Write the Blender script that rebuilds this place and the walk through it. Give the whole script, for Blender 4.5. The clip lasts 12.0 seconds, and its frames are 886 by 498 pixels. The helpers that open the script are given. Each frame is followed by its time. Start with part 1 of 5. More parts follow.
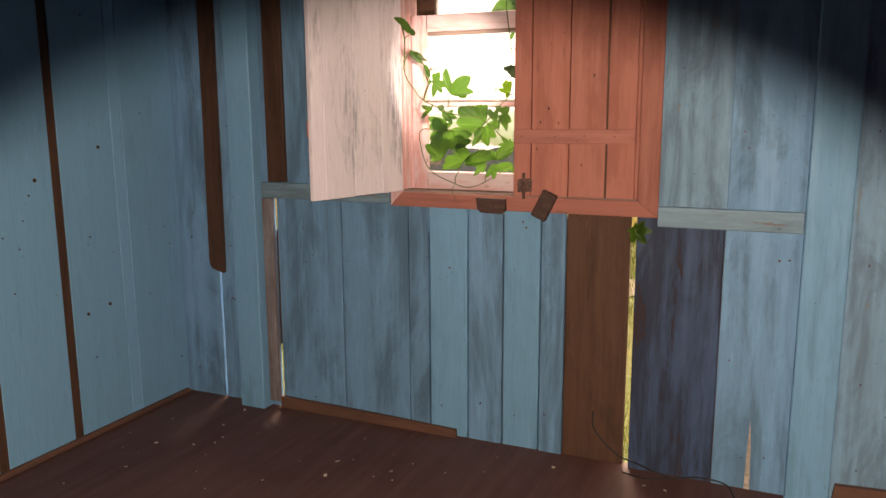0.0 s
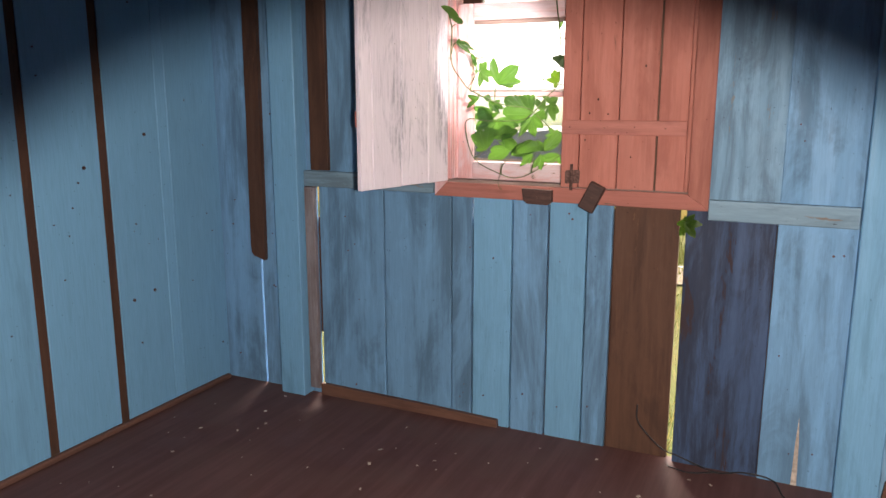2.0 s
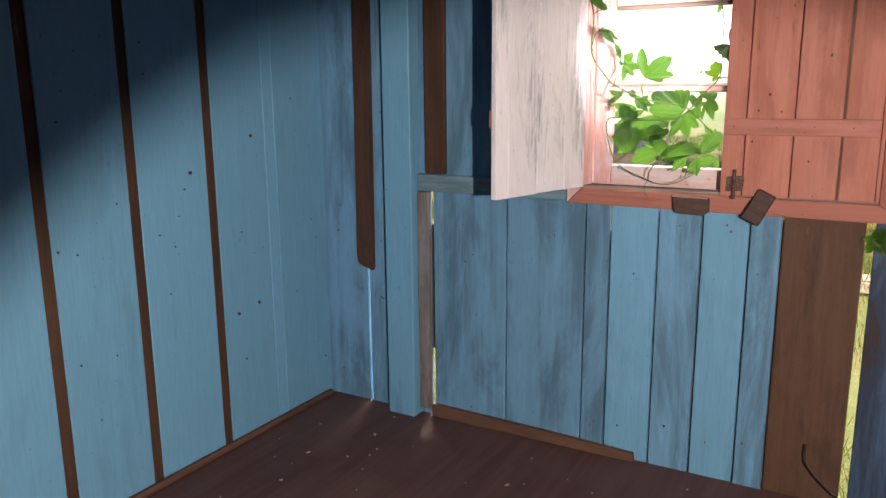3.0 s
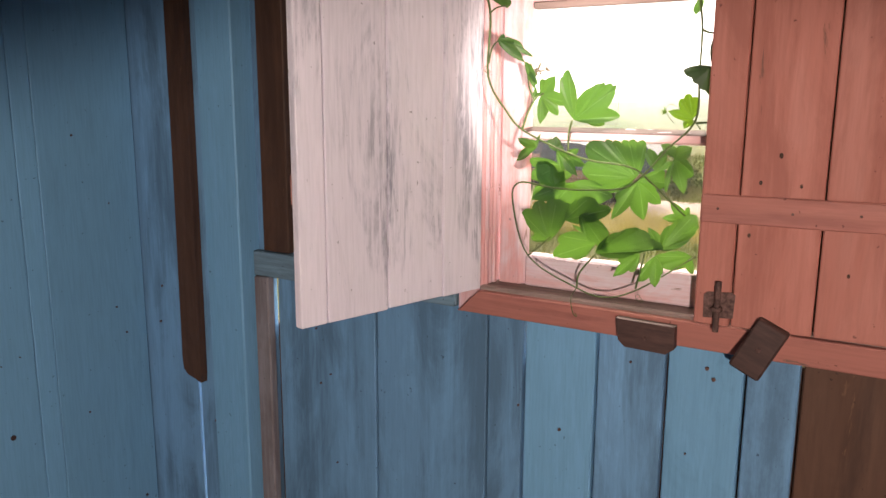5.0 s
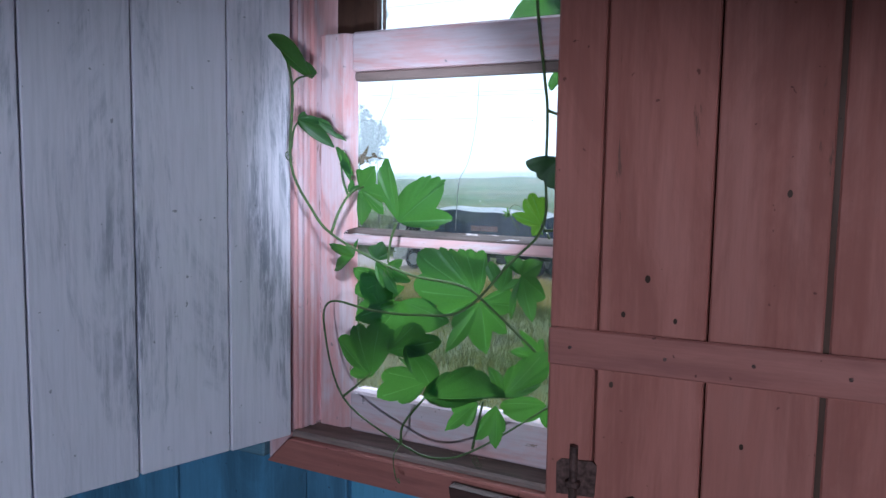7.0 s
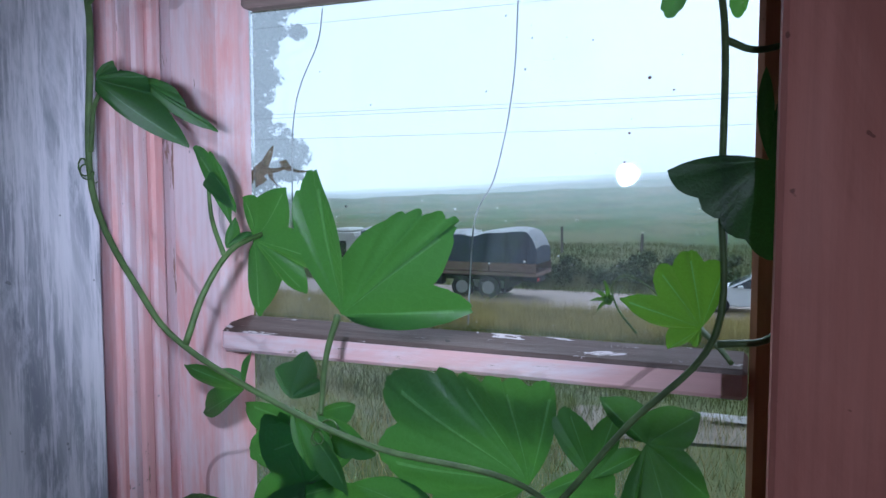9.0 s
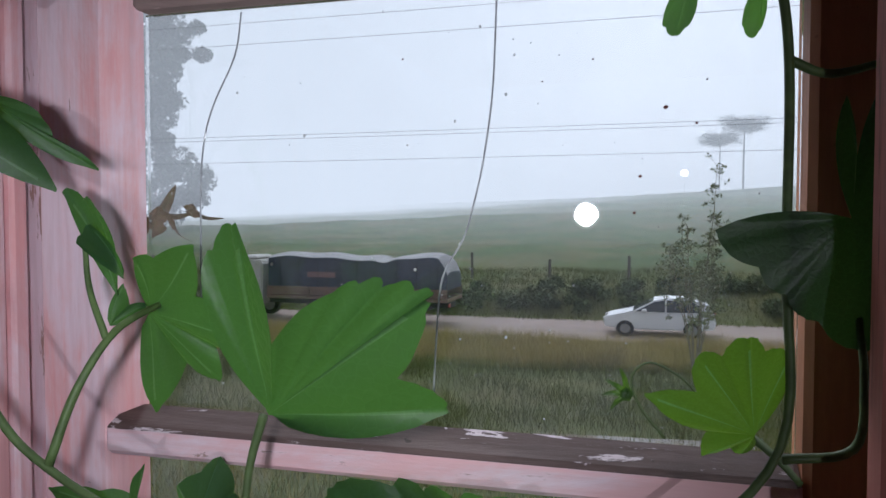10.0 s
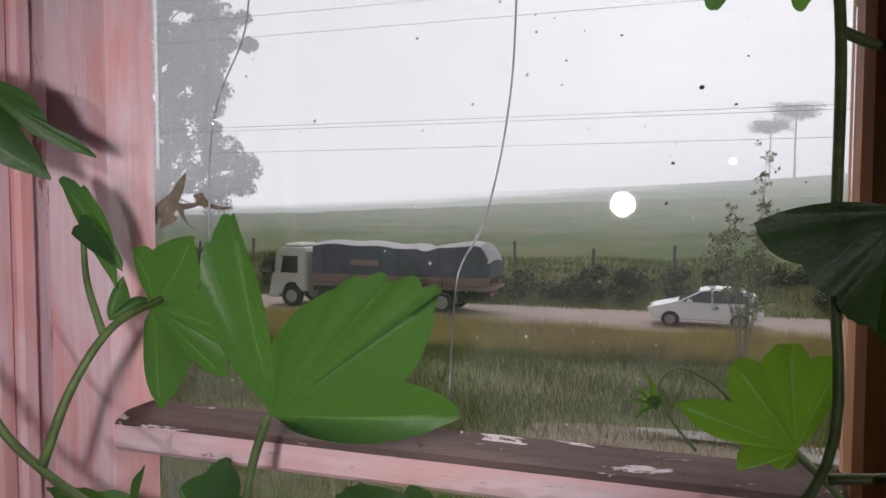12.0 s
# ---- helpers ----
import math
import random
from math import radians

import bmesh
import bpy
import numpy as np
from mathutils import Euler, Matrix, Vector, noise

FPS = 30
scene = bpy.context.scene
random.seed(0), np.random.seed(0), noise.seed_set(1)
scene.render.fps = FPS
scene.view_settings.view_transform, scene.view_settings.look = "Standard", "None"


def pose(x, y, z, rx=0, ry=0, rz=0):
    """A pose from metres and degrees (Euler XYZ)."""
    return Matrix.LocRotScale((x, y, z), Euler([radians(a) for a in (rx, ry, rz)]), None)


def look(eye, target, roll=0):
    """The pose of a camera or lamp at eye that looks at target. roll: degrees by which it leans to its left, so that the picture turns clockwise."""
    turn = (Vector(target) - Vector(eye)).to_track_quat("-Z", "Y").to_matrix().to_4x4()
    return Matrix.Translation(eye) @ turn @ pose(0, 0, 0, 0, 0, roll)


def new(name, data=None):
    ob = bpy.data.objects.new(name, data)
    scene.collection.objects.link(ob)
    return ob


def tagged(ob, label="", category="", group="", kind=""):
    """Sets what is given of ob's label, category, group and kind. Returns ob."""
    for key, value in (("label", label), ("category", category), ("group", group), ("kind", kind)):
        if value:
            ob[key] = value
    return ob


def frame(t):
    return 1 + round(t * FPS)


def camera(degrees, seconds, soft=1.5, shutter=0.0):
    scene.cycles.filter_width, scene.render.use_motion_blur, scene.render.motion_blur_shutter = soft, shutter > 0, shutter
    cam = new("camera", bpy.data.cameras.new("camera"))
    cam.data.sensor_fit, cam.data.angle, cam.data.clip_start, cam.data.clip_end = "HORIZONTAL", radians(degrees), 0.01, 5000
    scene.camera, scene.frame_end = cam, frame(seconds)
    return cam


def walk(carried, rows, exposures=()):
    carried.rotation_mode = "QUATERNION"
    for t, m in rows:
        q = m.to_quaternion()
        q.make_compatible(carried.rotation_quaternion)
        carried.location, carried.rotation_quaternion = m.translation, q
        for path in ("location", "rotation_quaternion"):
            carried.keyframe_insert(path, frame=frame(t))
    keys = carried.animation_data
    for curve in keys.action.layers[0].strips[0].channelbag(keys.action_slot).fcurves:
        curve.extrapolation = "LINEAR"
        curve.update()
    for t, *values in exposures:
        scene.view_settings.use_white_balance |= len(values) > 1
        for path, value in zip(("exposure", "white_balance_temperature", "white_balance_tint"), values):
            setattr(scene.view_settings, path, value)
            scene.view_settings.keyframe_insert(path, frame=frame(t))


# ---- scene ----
import itertools

cam = camera(60.1, 12.0)
PATH = [
    (0, (-0.02, 0.116, 1.387), (-0.809, 1.92, 1.037), -0.3),
    (0.5, (0.012, 0.113, 1.375), (-0.653, 1.965, 1.015), 0.1),
    (1, (0.003, 0.122, 1.377), (-0.635, 1.981, 1.005), 0.2),
    (1.5, (-0.023, 0.129, 1.39), (-0.695, 1.974, 1.008), 0.1),
    (2, (-0.116, 0.087, 1.413), (-0.95, 1.863, 1.021), 0.0),
    (2.5, (-0.285, 0.095, 1.422), (-1.271, 1.786, 1.01), -0.3),
    (3, (-0.492, 0.255, 1.429), (-1.467, 1.952, 1.019), -0.5),
    (3.5, (-0.596, 0.46, 1.445), (-1.525, 2.183, 1.038), -0.8),
    (5.3, (-0.637, 1.626, 1.501), (-1.651, 3.311, 1.138), 0.5),
    (5.5, (-0.635, 1.726, 1.504), (-1.63, 3.429, 1.171), 0.2),
    (6, (-0.627, 1.85, 1.506), (-1.595, 3.585, 1.278), 0.7),
    (6.5, (-0.586, 1.894, 1.533), (-1.543, 3.64, 1.34), 1.1),
    (6.7, (-0.575, 1.91, 1.541), (-1.53, 3.657, 1.345), 1.1),
    (8.3, (-0.833, 2.265, 1.498), (-1.663, 4.076, 1.325), -0.3),
    (8.5, (-0.877, 2.383, 1.535), (-1.713, 4.189, 1.339), -0.4),
    (9, (-0.968, 2.524, 1.545), (-1.734, 4.365, 1.398), 0.0),
    (9.5, (-1.035, 2.592, 1.546), (-1.649, 4.492, 1.423), 0.2),
    (10, (-1.043, 2.632, 1.563), (-1.589, 4.554, 1.483), 0.0),
    (10.5, (-1.039, 2.658, 1.572), (-1.519, 4.596, 1.461), -0.4),
    (11, (-1.037, 2.666, 1.565), (-1.575, 4.589, 1.461), -0.1),
    (11.5, (-1.039, 2.665, 1.563), (-1.627, 4.574, 1.455), -0.0),
    (12, (-1.037, 2.664, 1.564), (-1.689, 4.551, 1.454), 0.1),
]

EXPOSURES = [(0, 1.75, 9600, 22), (0.5, 1.95, 8200, 22), (1.0, 2.0, 8400, 22), (1.5, 2.05, 8200, 22), (2.0, 2.1, 7600, 20), (2.5, 2.0, 7000, 14), (3.0, 2.1, 7700, 13), (3.5, 2.0, 8300, 20), (5.5, 1.6, 7300, 22), (6.0, 1.15, 6400, 18), (6.5, 0.8, 5300, 8), (8.5, 0.5, 4800, 5), (9.0, 0.1, 4900, 8), (9.5, -0.25, 5200, 10), (10.0, -0.35, 5700, 15), (10.5, -0.38, 6100, 18), (12, -0.3, 6500, 20)]
walk(cam, [(t, look(eye, target, roll)) for t, eye, target, roll in PATH], EXPOSURES)

# ---- world, sun and the hand torch ----
world = bpy.data.worlds.new("overcast")
scene.world = world
world.use_nodes = True
wn, wl = world.node_tree.nodes, world.node_tree.links
sky = wn.new("ShaderNodeTexSky")
sky.sky_type = "NISHITA"
sky.sun_disc = False
sky.sun_elevation, sky.sun_rotation = radians(48), radians(-20)
sky.air_density, sky.dust_density = 1.0, 6.0
pale = wn.new("ShaderNodeHueSaturation")
pale.inputs["Saturation"].default_value = 0.12
wl.new(sky.outputs[0], pale.inputs["Color"])
wl.new(pale.outputs[0], wn["Background"].inputs["Color"])
wn["Background"].inputs["Strength"].default_value = 0.28

sun = new("sun", bpy.data.lights.new("sun", "SUN"))
sun.data.energy, sun.data.angle, sun.data.color = 1.2, radians(14), (1.0, 0.96, 0.9)
sun.matrix_world = look((0, 0, 0), (0.2, -0.65, -0.75))

torch = new("torch_lamp", bpy.data.lights.new("torch_lamp", "SPOT"))
torch.data.energy, torch.data.color = 74, (1.0, 0.97, 0.94)
torch.data.spot_size, torch.data.spot_blend, torch.data.shadow_soft_size = radians(93), 0.25, 0.02
torch.matrix_world = look((0.0, 0.1, 1.4), (-0.342, 0.833, 0.812))

# the same kind of lamp held close to the window, mirrored as a bright spot in the pane
phone = new("phone_lamp", bpy.data.lights.new("phone_lamp", "SPOT"))
phone.data.energy, phone.data.color, phone.data.shadow_soft_size = 5.6, (1.0, 0.97, 0.95), 0.012
phone.data.spot_size, phone.data.spot_blend = radians(80), 0.8
phone.matrix_world = look((-1.122, 2.645, 1.567), (-1.235, 3.0, 1.54))


# ---- materials ----
def material(name):
    m = bpy.data.materials.new(name)
    m.use_nodes = True
    return m, m.node_tree.nodes, m.node_tree.links, m.node_tree.nodes["Principled BSDF"]


def noise_node(n, l, scale, stretch=(1, 1, 1), detail=5, rough=0.6, offset=None, warp=0.0):
    tc = n.new("ShaderNodeTexCoord")
    mp = n.new("ShaderNodeMapping")
    mp.inputs["Scale"].default_value = stretch
    l.new(tc.outputs["Object"], mp.inputs["Vector"])
    if offset is not None:
        l.new(offset, mp.inputs["Location"])
    t = n.new("ShaderNodeTexNoise")
    t.inputs["Distortion"].default_value = warp
    t.inputs["Scale"].default_value, t.inputs["Detail"].default_value, t.inputs["Roughness"].default_value = scale, detail, rough
    l.new(mp.outputs[0], t.inputs["Vector"])
    return t.outputs["Fac"]


def ramp(n, l, fac, lo, hi, a=0.0, b=1.0):
    r = n.new("ShaderNodeMapRange")
    r.interpolation_type = "SMOOTHSTEP"
    for k, v in zip(("From Min", "From Max", "To Min", "To Max"), (lo, hi, a, b)):
        r.inputs[k].default_value = v
    l.new(fac, r.inputs["Value"])
    return r.outputs[0]


def blend(n, l, fac, a, b, mode="MIX"):
    x = n.new("ShaderNodeMix")
    x.data_type, x.blend_type = "RGBA", mode
    for sock, v in ((x.inputs[0], fac), (x.inputs[6], a), (x.inputs[7], b)):
        if isinstance(v, (tuple, list)):
            sock.default_value = (*v, 1)
        elif isinstance(v, (int, float)):
            sock.default_value = v
        else:
            l.new(v, sock)
    return x.outputs[2]


def bump(n, l, p, height, strength=0.3, distance=0.004):
    b = n.new("ShaderNodeBump")
    b.inputs["Strength"].default_value, b.inputs["Distance"].default_value = strength, distance
    l.new(height, b.inputs["Height"])
    l.new(b.outputs[0], p.inputs["Normal"])


UP = (1, 1, 0.06)     # grain that runs upright
ALONG = (0.06, 1, 1)  # grain that runs along x
BACK = (1, 0.06, 1)   # grain that runs along y


def painted(name, paint, stain, under, stain_lo=0.5, wear_lo=0.62, vary=0.25, grain=UP, rough=0.6, wear_soft=0.03, fine_scale=26, blotch=5.5, relief=0.45, patchy=False):
    """Old painted boards: paint, damp stains with ragged edges, streaks, specks and places worn to the wood."""
    m, n, l, p = material(name)
    info = n.new("ShaderNodeObjectInfo")
    sc = n.new("ShaderNodeVectorMath")
    sc.operation = "SCALE"
    sc.inputs[0].default_value = (7, 3, 11)
    l.new(info.outputs["Random"], sc.inputs["Scale"])
    off = sc.outputs[0]
    soft = tuple(0.3 if g < 0.5 else 1 for g in grain)
    streak = noise_node(n, l, fine_scale, grain, 8, 0.7, off)
    cloud = noise_node(n, l, blotch, soft, 9, 0.7, off, 0.9)
    cloud2 = noise_node(n, l, blotch * 2.3, soft, 9, 0.72, off, 1.2)
    fine = noise_node(n, l, 170, grain, 3, 0.6, off)
    speck = noise_node(n, l, 75, (1, 1, 1), 2, 0.5, off)

    def mix(a, ka, b, kb):
        x = n.new("ShaderNodeMath")
        x.operation = "MULTIPLY"
        l.new(a, x.inputs[0])
        x.inputs[1].default_value = ka
        y = n.new("ShaderNodeMath")
        y.operation = "MULTIPLY_ADD"
        l.new(b, y.inputs[0])
        y.inputs[1].default_value = kb
        l.new(x.outputs[0], y.inputs[2])
        return y.outputs[0]

    both = mix(streak, 0.40, cloud, 0.60)
    both2 = mix(streak, 0.50, cloud2, 0.50)
    col = blend(n, l, ramp(n, l, both2, 0.42, 0.50, 0.0, 0.55), paint, tuple(0.65 * a + 0.35 * b for a, b in zip(paint, stain)))
    col = blend(n, l, ramp(n, l, both, stain_lo - 0.04, stain_lo + 0.10, 0, 0.9), col, stain)
    worn = ramp(n, l, both2, wear_lo, wear_lo + wear_soft)
    if patchy:
        patch = n.new("ShaderNodeMath")
        patch.operation = "MULTIPLY"
        l.new(ramp(n, l, cloud, 0.45, 0.62), patch.inputs[0])
        l.new(ramp(n, l, streak, 0.42, 0.55, 0.08, 1.0), patch.inputs[1])
        scratch = n.new("ShaderNodeMath")
        scratch.operation = "MULTIPLY"
        l.new(patch.outputs[0], scratch.inputs[0])
        l.new(ramp(n, l, noise_node(n, l, 60, (1, 1, 0.25), 6, 0.75, off), 0.36, 0.52, 0.2, 1.0), scratch.inputs[1])
        worn = scratch.outputs[0]
    col = blend(n, l, worn, col, under)
    col = blend(n, l, ramp(n, l, fine, 0.35, 0.75, 0.0, 0.22), col, tuple(c * 0.55 for c in paint))
    col = blend(n, l, ramp(n, l, speck, 0.735, 0.76, 0.0, 0.7), col, tuple(c * 0.3 for c in stain))
    tone = ramp(n, l, info.outputs["Random"], 0, 1, 1 - vary, 1.0)
    mul = n.new("ShaderNodeVectorMath")
    mul.operation = "SCALE"
    l.new(col, mul.inputs[0])
    l.new(tone, mul.inputs["Scale"])
    l.new(mul.outputs[0], p.inputs["Base Color"])
    l.new(ramp(n, l, both2, 0.35, 0.65, rough - 0.08, rough + 0.2), p.inputs["Roughness"])
    p.inputs["Specular IOR Level"].default_value = 0.3
    bump(n, l, p, both2, relief, 0.004)
    return m


def plain(name, colour, rough=0.6, metal=0.0, vary=0.25, scale=20, stretch=(1, 1, 1), relief=0.2, spec=0.4):
    m, n, l, p = material(name)
    a = noise_node(n, l, scale, stretch, 6, 0.6)
    b = noise_node(n, l, scale * 0.15, stretch, 4, 0.5)
    col = blend(n, l, ramp(n, l, a, 0.3, 0.7), tuple(c * (1 - vary) for c in colour), tuple(min(1, c * (1 + vary)) for c in colour))
    col = blend(n, l, ramp(n, l, b, 0.35, 0.65, 0, 0.5), col, tuple(c * (1 - vary) for c in colour))
    l.new(col, p.inputs["Base Color"])
    p.inputs["Roughness"].default_value, p.inputs["Metallic"].default_value = rough, metal
    p.inputs["Specular IOR Level"].default_value = spec
    bump(n, l, p, a, relief, 0.004)
    return m


M_BLUE = painted("blue_paint", (0.165, 0.385, 0.63), (0.085, 0.185, 0.29), (0.07, 0.11, 0.135), 0.495, 0.60, 0.16, wear_soft=0.07, fine_scale=15, blotch=4.2)
M_BLUE_CLEAN = painted("blue_paint_sound", (0.165, 0.415, 0.65), (0.115, 0.30, 0.46), (0.10, 0.15, 0.17), 0.54, 0.66, 0.12, relief=0.25)
M_MOTTLED = painted("blue_paint_peeling", (0.19, 0.385, 0.56), (0.115, 0.215, 0.31), (0.20, 0.24, 0.26), 0.485, 0.585, 0.08, blotch=8)
M_RAIL = painted("blue_grey_rail_paint", (0.20, 0.35, 0.46), (0.11, 0.18, 0.23), (0.20, 0.18, 0.16), 0.48, 0.58, 0.05, ALONG)
M_DARK_BLUE = painted("blackened_blue_paint", (0.05, 0.10, 0.20), (0.024, 0.034, 0.062), (0.045, 0.03, 0.035), 0.48, 0.57, 0.05)
M_BROWN = painted("bare_brown_wood", (0.11, 0.055, 0.036), (0.062, 0.032, 0.023), (0.16, 0.085, 0.055), 0.49, 0.59, 0.3)
M_STILE = painted("worn_orange_brown_wood", (0.52, 0.23, 0.11), (0.38, 0.16, 0.08), (0.5, 0.27, 0.18), 0.5, 0.6, 0.05, blotch=8)
M_BROWN_BACK = painted("bare_brown_wood_along", (0.16, 0.08, 0.06), (0.09, 0.045, 0.035), (0.2, 0.1, 0.06), 0.5, 0.62, 0.2, BACK)
M_BROWN_ALONG = painted("bare_skirting_wood", (0.17, 0.085, 0.06), (0.10, 0.05, 0.04), (0.22, 0.13, 0.09), 0.5, 0.58, 0.2, ALONG)
M_PINK = painted("pink_paint", (0.52, 0.20, 0.158), (0.38, 0.135, 0.105), (0.22, 0.105, 0.08), 0.50, 0.615, 0.2, relief=0.35)
M_PINK_ALONG = painted("pink_paint_along", (0.53, 0.21, 0.17), (0.36, 0.14, 0.12), (0.20, 0.13, 0.11), 0.52, 0.61, 0.1, ALONG)
M_PINK_FLAKED = painted("flaked_pink_paint", (0.74, 0.37, 0.36), (0.76, 0.64, 0.70), (0.36, 0.22, 0.19), 0.50, 0.595, 0.04, wear_soft=0.015, fine_scale=34, blotch=7)
M_FLAKED_ALONG = painted("flaked_pink_rail_paint", (0.72, 0.40, 0.40), (0.74, 0.64, 0.70), (0.34, 0.23, 0.20), 0.475, 0.59, 0.04, ALONG, wear_soft=0.015, fine_scale=34, blotch=7)
M_BLUE_SAWN = painted("blue_paint_on_sawn_boards", (0.165, 0.415, 0.64), (0.135, 0.34, 0.52), (0.10, 0.14, 0.16), 0.56, 0.70, 0.10, relief=0.2, blotch=3.0)
M_MUNTIN = painted("flaked_muntin_paint", (0.12, 0.08, 0.07), (0.08, 0.052, 0.045), (0.66, 0.58, 0.6), 0.48, 0.558, 0.05, ALONG, wear_soft=0.012, fine_scale=85, blotch=20)
M_WHITE = painted("weathered_white_paint", (0.82, 0.77, 0.85), (0.70, 0.67, 0.76), (0.31, 0.31, 0.38), 0.52, 0.535, 0.06, wear_soft=0.06, fine_scale=130, blotch=4.5, patchy=True)
M_GREY_WOOD = painted("weathered_grey_wood", (0.30, 0.22, 0.20), (0.16, 0.12, 0.105), (0.40, 0.30, 0.28), 0.48, 0.57, 0.1, ALONG)
M_OLD_WOOD = painted("splintered_grey_wood", (0.27, 0.25, 0.27), (0.15, 0.12, 0.12), (0.34, 0.30, 0.28), 0.47, 0.57, 0.1)
M_ROOF = painted("dark_ceiling_board", (0.10, 0.075, 0.06), (0.06, 0.045, 0.04), (0.13, 0.09, 0.07), 0.5, 0.62, 0.2, BACK)
M_PINK_DOOR = painted("bright_pink_gloss", (0.75, 0.24, 0.46), (0.62, 0.2, 0.38), (0.4, 0.16, 0.2), 0.56, 0.68, 0.05, rough=0.4)
M_BLOCK = plain("dark_worn_wood", (0.07, 0.035, 0.03), 0.6, 0, 0.4, 60, (0.2, 1, 1))
M_IRON = plain("rusted_iron", (0.14, 0.08, 0.07), 0.7, 0.5, 0.5, 120)
M_CABLE = plain("black_cable", (0.015, 0.015, 0.018), 0.5, 0, 0.2, 60)
M_STEM = plain("vine_stem", (0.075, 0.12, 0.035), 0.55, 0, 0.35, 60)
M_DRYLEAF = plain("dried_leaf", (0.13, 0.085, 0.035), 0.8, 0, 0.4, 60)
M_DEBRIS = plain("pale_flakes", (0.48, 0.42, 0.36), 0.8, 0, 0.3, 80)


def floor_material():
    m, n, l, p = material("worn_red_floor")
    a = noise_node(n, l, 18, BACK, 6, 0.65)
    b = noise_node(n, l, 2.2, (1, 1, 1), 5, 0.6)
    c = noise_node(n, l, 90, (1, 1, 1), 4, 0.7)
    col = blend(n, l, ramp(n, l, a, 0.35, 0.7), (0.09, 0.038, 0.035), (0.135, 0.064, 0.058))
    col = blend(n, l, ramp(n, l, b, 0.45, 0.68, 0, 0.7), col, (0.125, 0.075, 0.07))
    col = blend(n, l, ramp(n, l, c, 0.68, 0.76, 0, 0.4), col, (0.22, 0.16, 0.14))
    l.new(col, p.inputs["Base Color"])
    l.new(ramp(n, l, b, 0.3, 0.7, 0.5, 0.75), p.inputs["Roughness"])
    p.inputs["Specular IOR Level"].default_value = 0.3
    bump(n, l, p, a, 0.3, 0.003)
    return m


def leaf_material(name, colour, glow, thin=0.45):
    """Thin leaf: light passes through it and tints it."""
    m, n, l, p = material(name)
    a = noise_node(n, l, 40, (1, 1, 1), 5, 0.6)
    info = n.new("ShaderNodeObjectInfo")
    col = blend(n, l, ramp(n, l, a, 0.3, 0.7), tuple(c * 0.7 for c in colour), colour)
    col = blend(n, l, ramp(n, l, info.outputs["Random"], 0, 1, 0, 0.45), col, tuple(c * 0.55 for c in colour))
    tc = n.new("ShaderNodeTexCoord")
    net = n.new("ShaderNodeTexVoronoi")
    net.feature = "DISTANCE_TO_EDGE"
    net.inputs["Scale"].default_value = 17
    l.new(tc.outputs["Object"], net.inputs["Vector"])
    lines = ramp(n, l, net.outputs["Distance"], 0.0, 0.07, 0.16, 0.0)
    col = blend(n, l, lines, col, tuple(min(1, c * 1.9 + 0.02) for c in colour))
    l.new(col, p.inputs["Base Color"])
    p.inputs["Roughness"].default_value = 0.42
    p.inputs["Specular IOR Level"].default_value = 0.35
    quilt = n.new("ShaderNodeMath")
    l.new(a, quilt.inputs[0])
    l.new(ramp(n, l, net.outputs["Distance"], 0.0, 0.25), quilt.inputs[1])
    bump(n, l, p, quilt.outputs[0], 0.08, 0.008)
    tr = n.new("ShaderNodeBsdfTranslucent")
    tr.inputs["Color"].default_value = (*glow, 1)
    mx = n.new("ShaderNodeMixShader")
    mx.inputs[0].default_value = thin
    l.new(p.outputs[0], mx.inputs[1])
    l.new(tr.outputs[0], mx.inputs[2])
    l.new(mx.outputs[0], n["Material Output"].inputs["Surface"])
    return m


def glass_material():
    """Old dusty pane: clear, with a little gloss and a thin film of dirt."""
    m, n, l, p = material("dusty_window_glass")
    clear = n.new("ShaderNodeBsdfTransparent")
    clear.inputs["Color"].default_value = (0.97, 0.985, 0.98, 1)
    gloss = n.new("ShaderNodeBsdfGlossy")
    gloss.inputs["Roughness"].default_value = 0.015
    fr = n.new("ShaderNodeFresnel")
    fr.inputs["IOR"].default_value = 1.45
    mx = n.new("ShaderNodeMixShader")
    l.new(fr.outputs[0], mx.inputs[0])
    l.new(clear.outputs[0], mx.inputs[1])
    l.new(gloss.outputs[0], mx.inputs[2])
    dust = n.new("ShaderNodeBsdfDiffuse")
    dust.inputs["Color"].default_value = (0.75, 0.77, 0.78, 1)
    a = noise_node(n, l, 9, (1, 1, 1), 6, 0.7)
    b = noise_node(n, l, 330, (1, 1, 1), 2, 0.5)
    film = ramp(n, l, a, 0.35, 0.8, 0.018, 0.045)
    speck = ramp(n, l, b, 0.76, 0.80, 0, 0.5)
    add = n.new("ShaderNodeMath")
    l.new(film, add.inputs[0])
    l.new(speck, add.inputs[1])
    mx2 = n.new("ShaderNodeMixShader")
    l.new(add.outputs[0], mx2.inputs[0])
    l.new(mx.outputs[0], mx2.inputs[1])
    l.new(dust.outputs[0], mx2.inputs[2])
    l.new(mx2.outputs[0], n["Material Output"].inputs["Surface"])
    return m


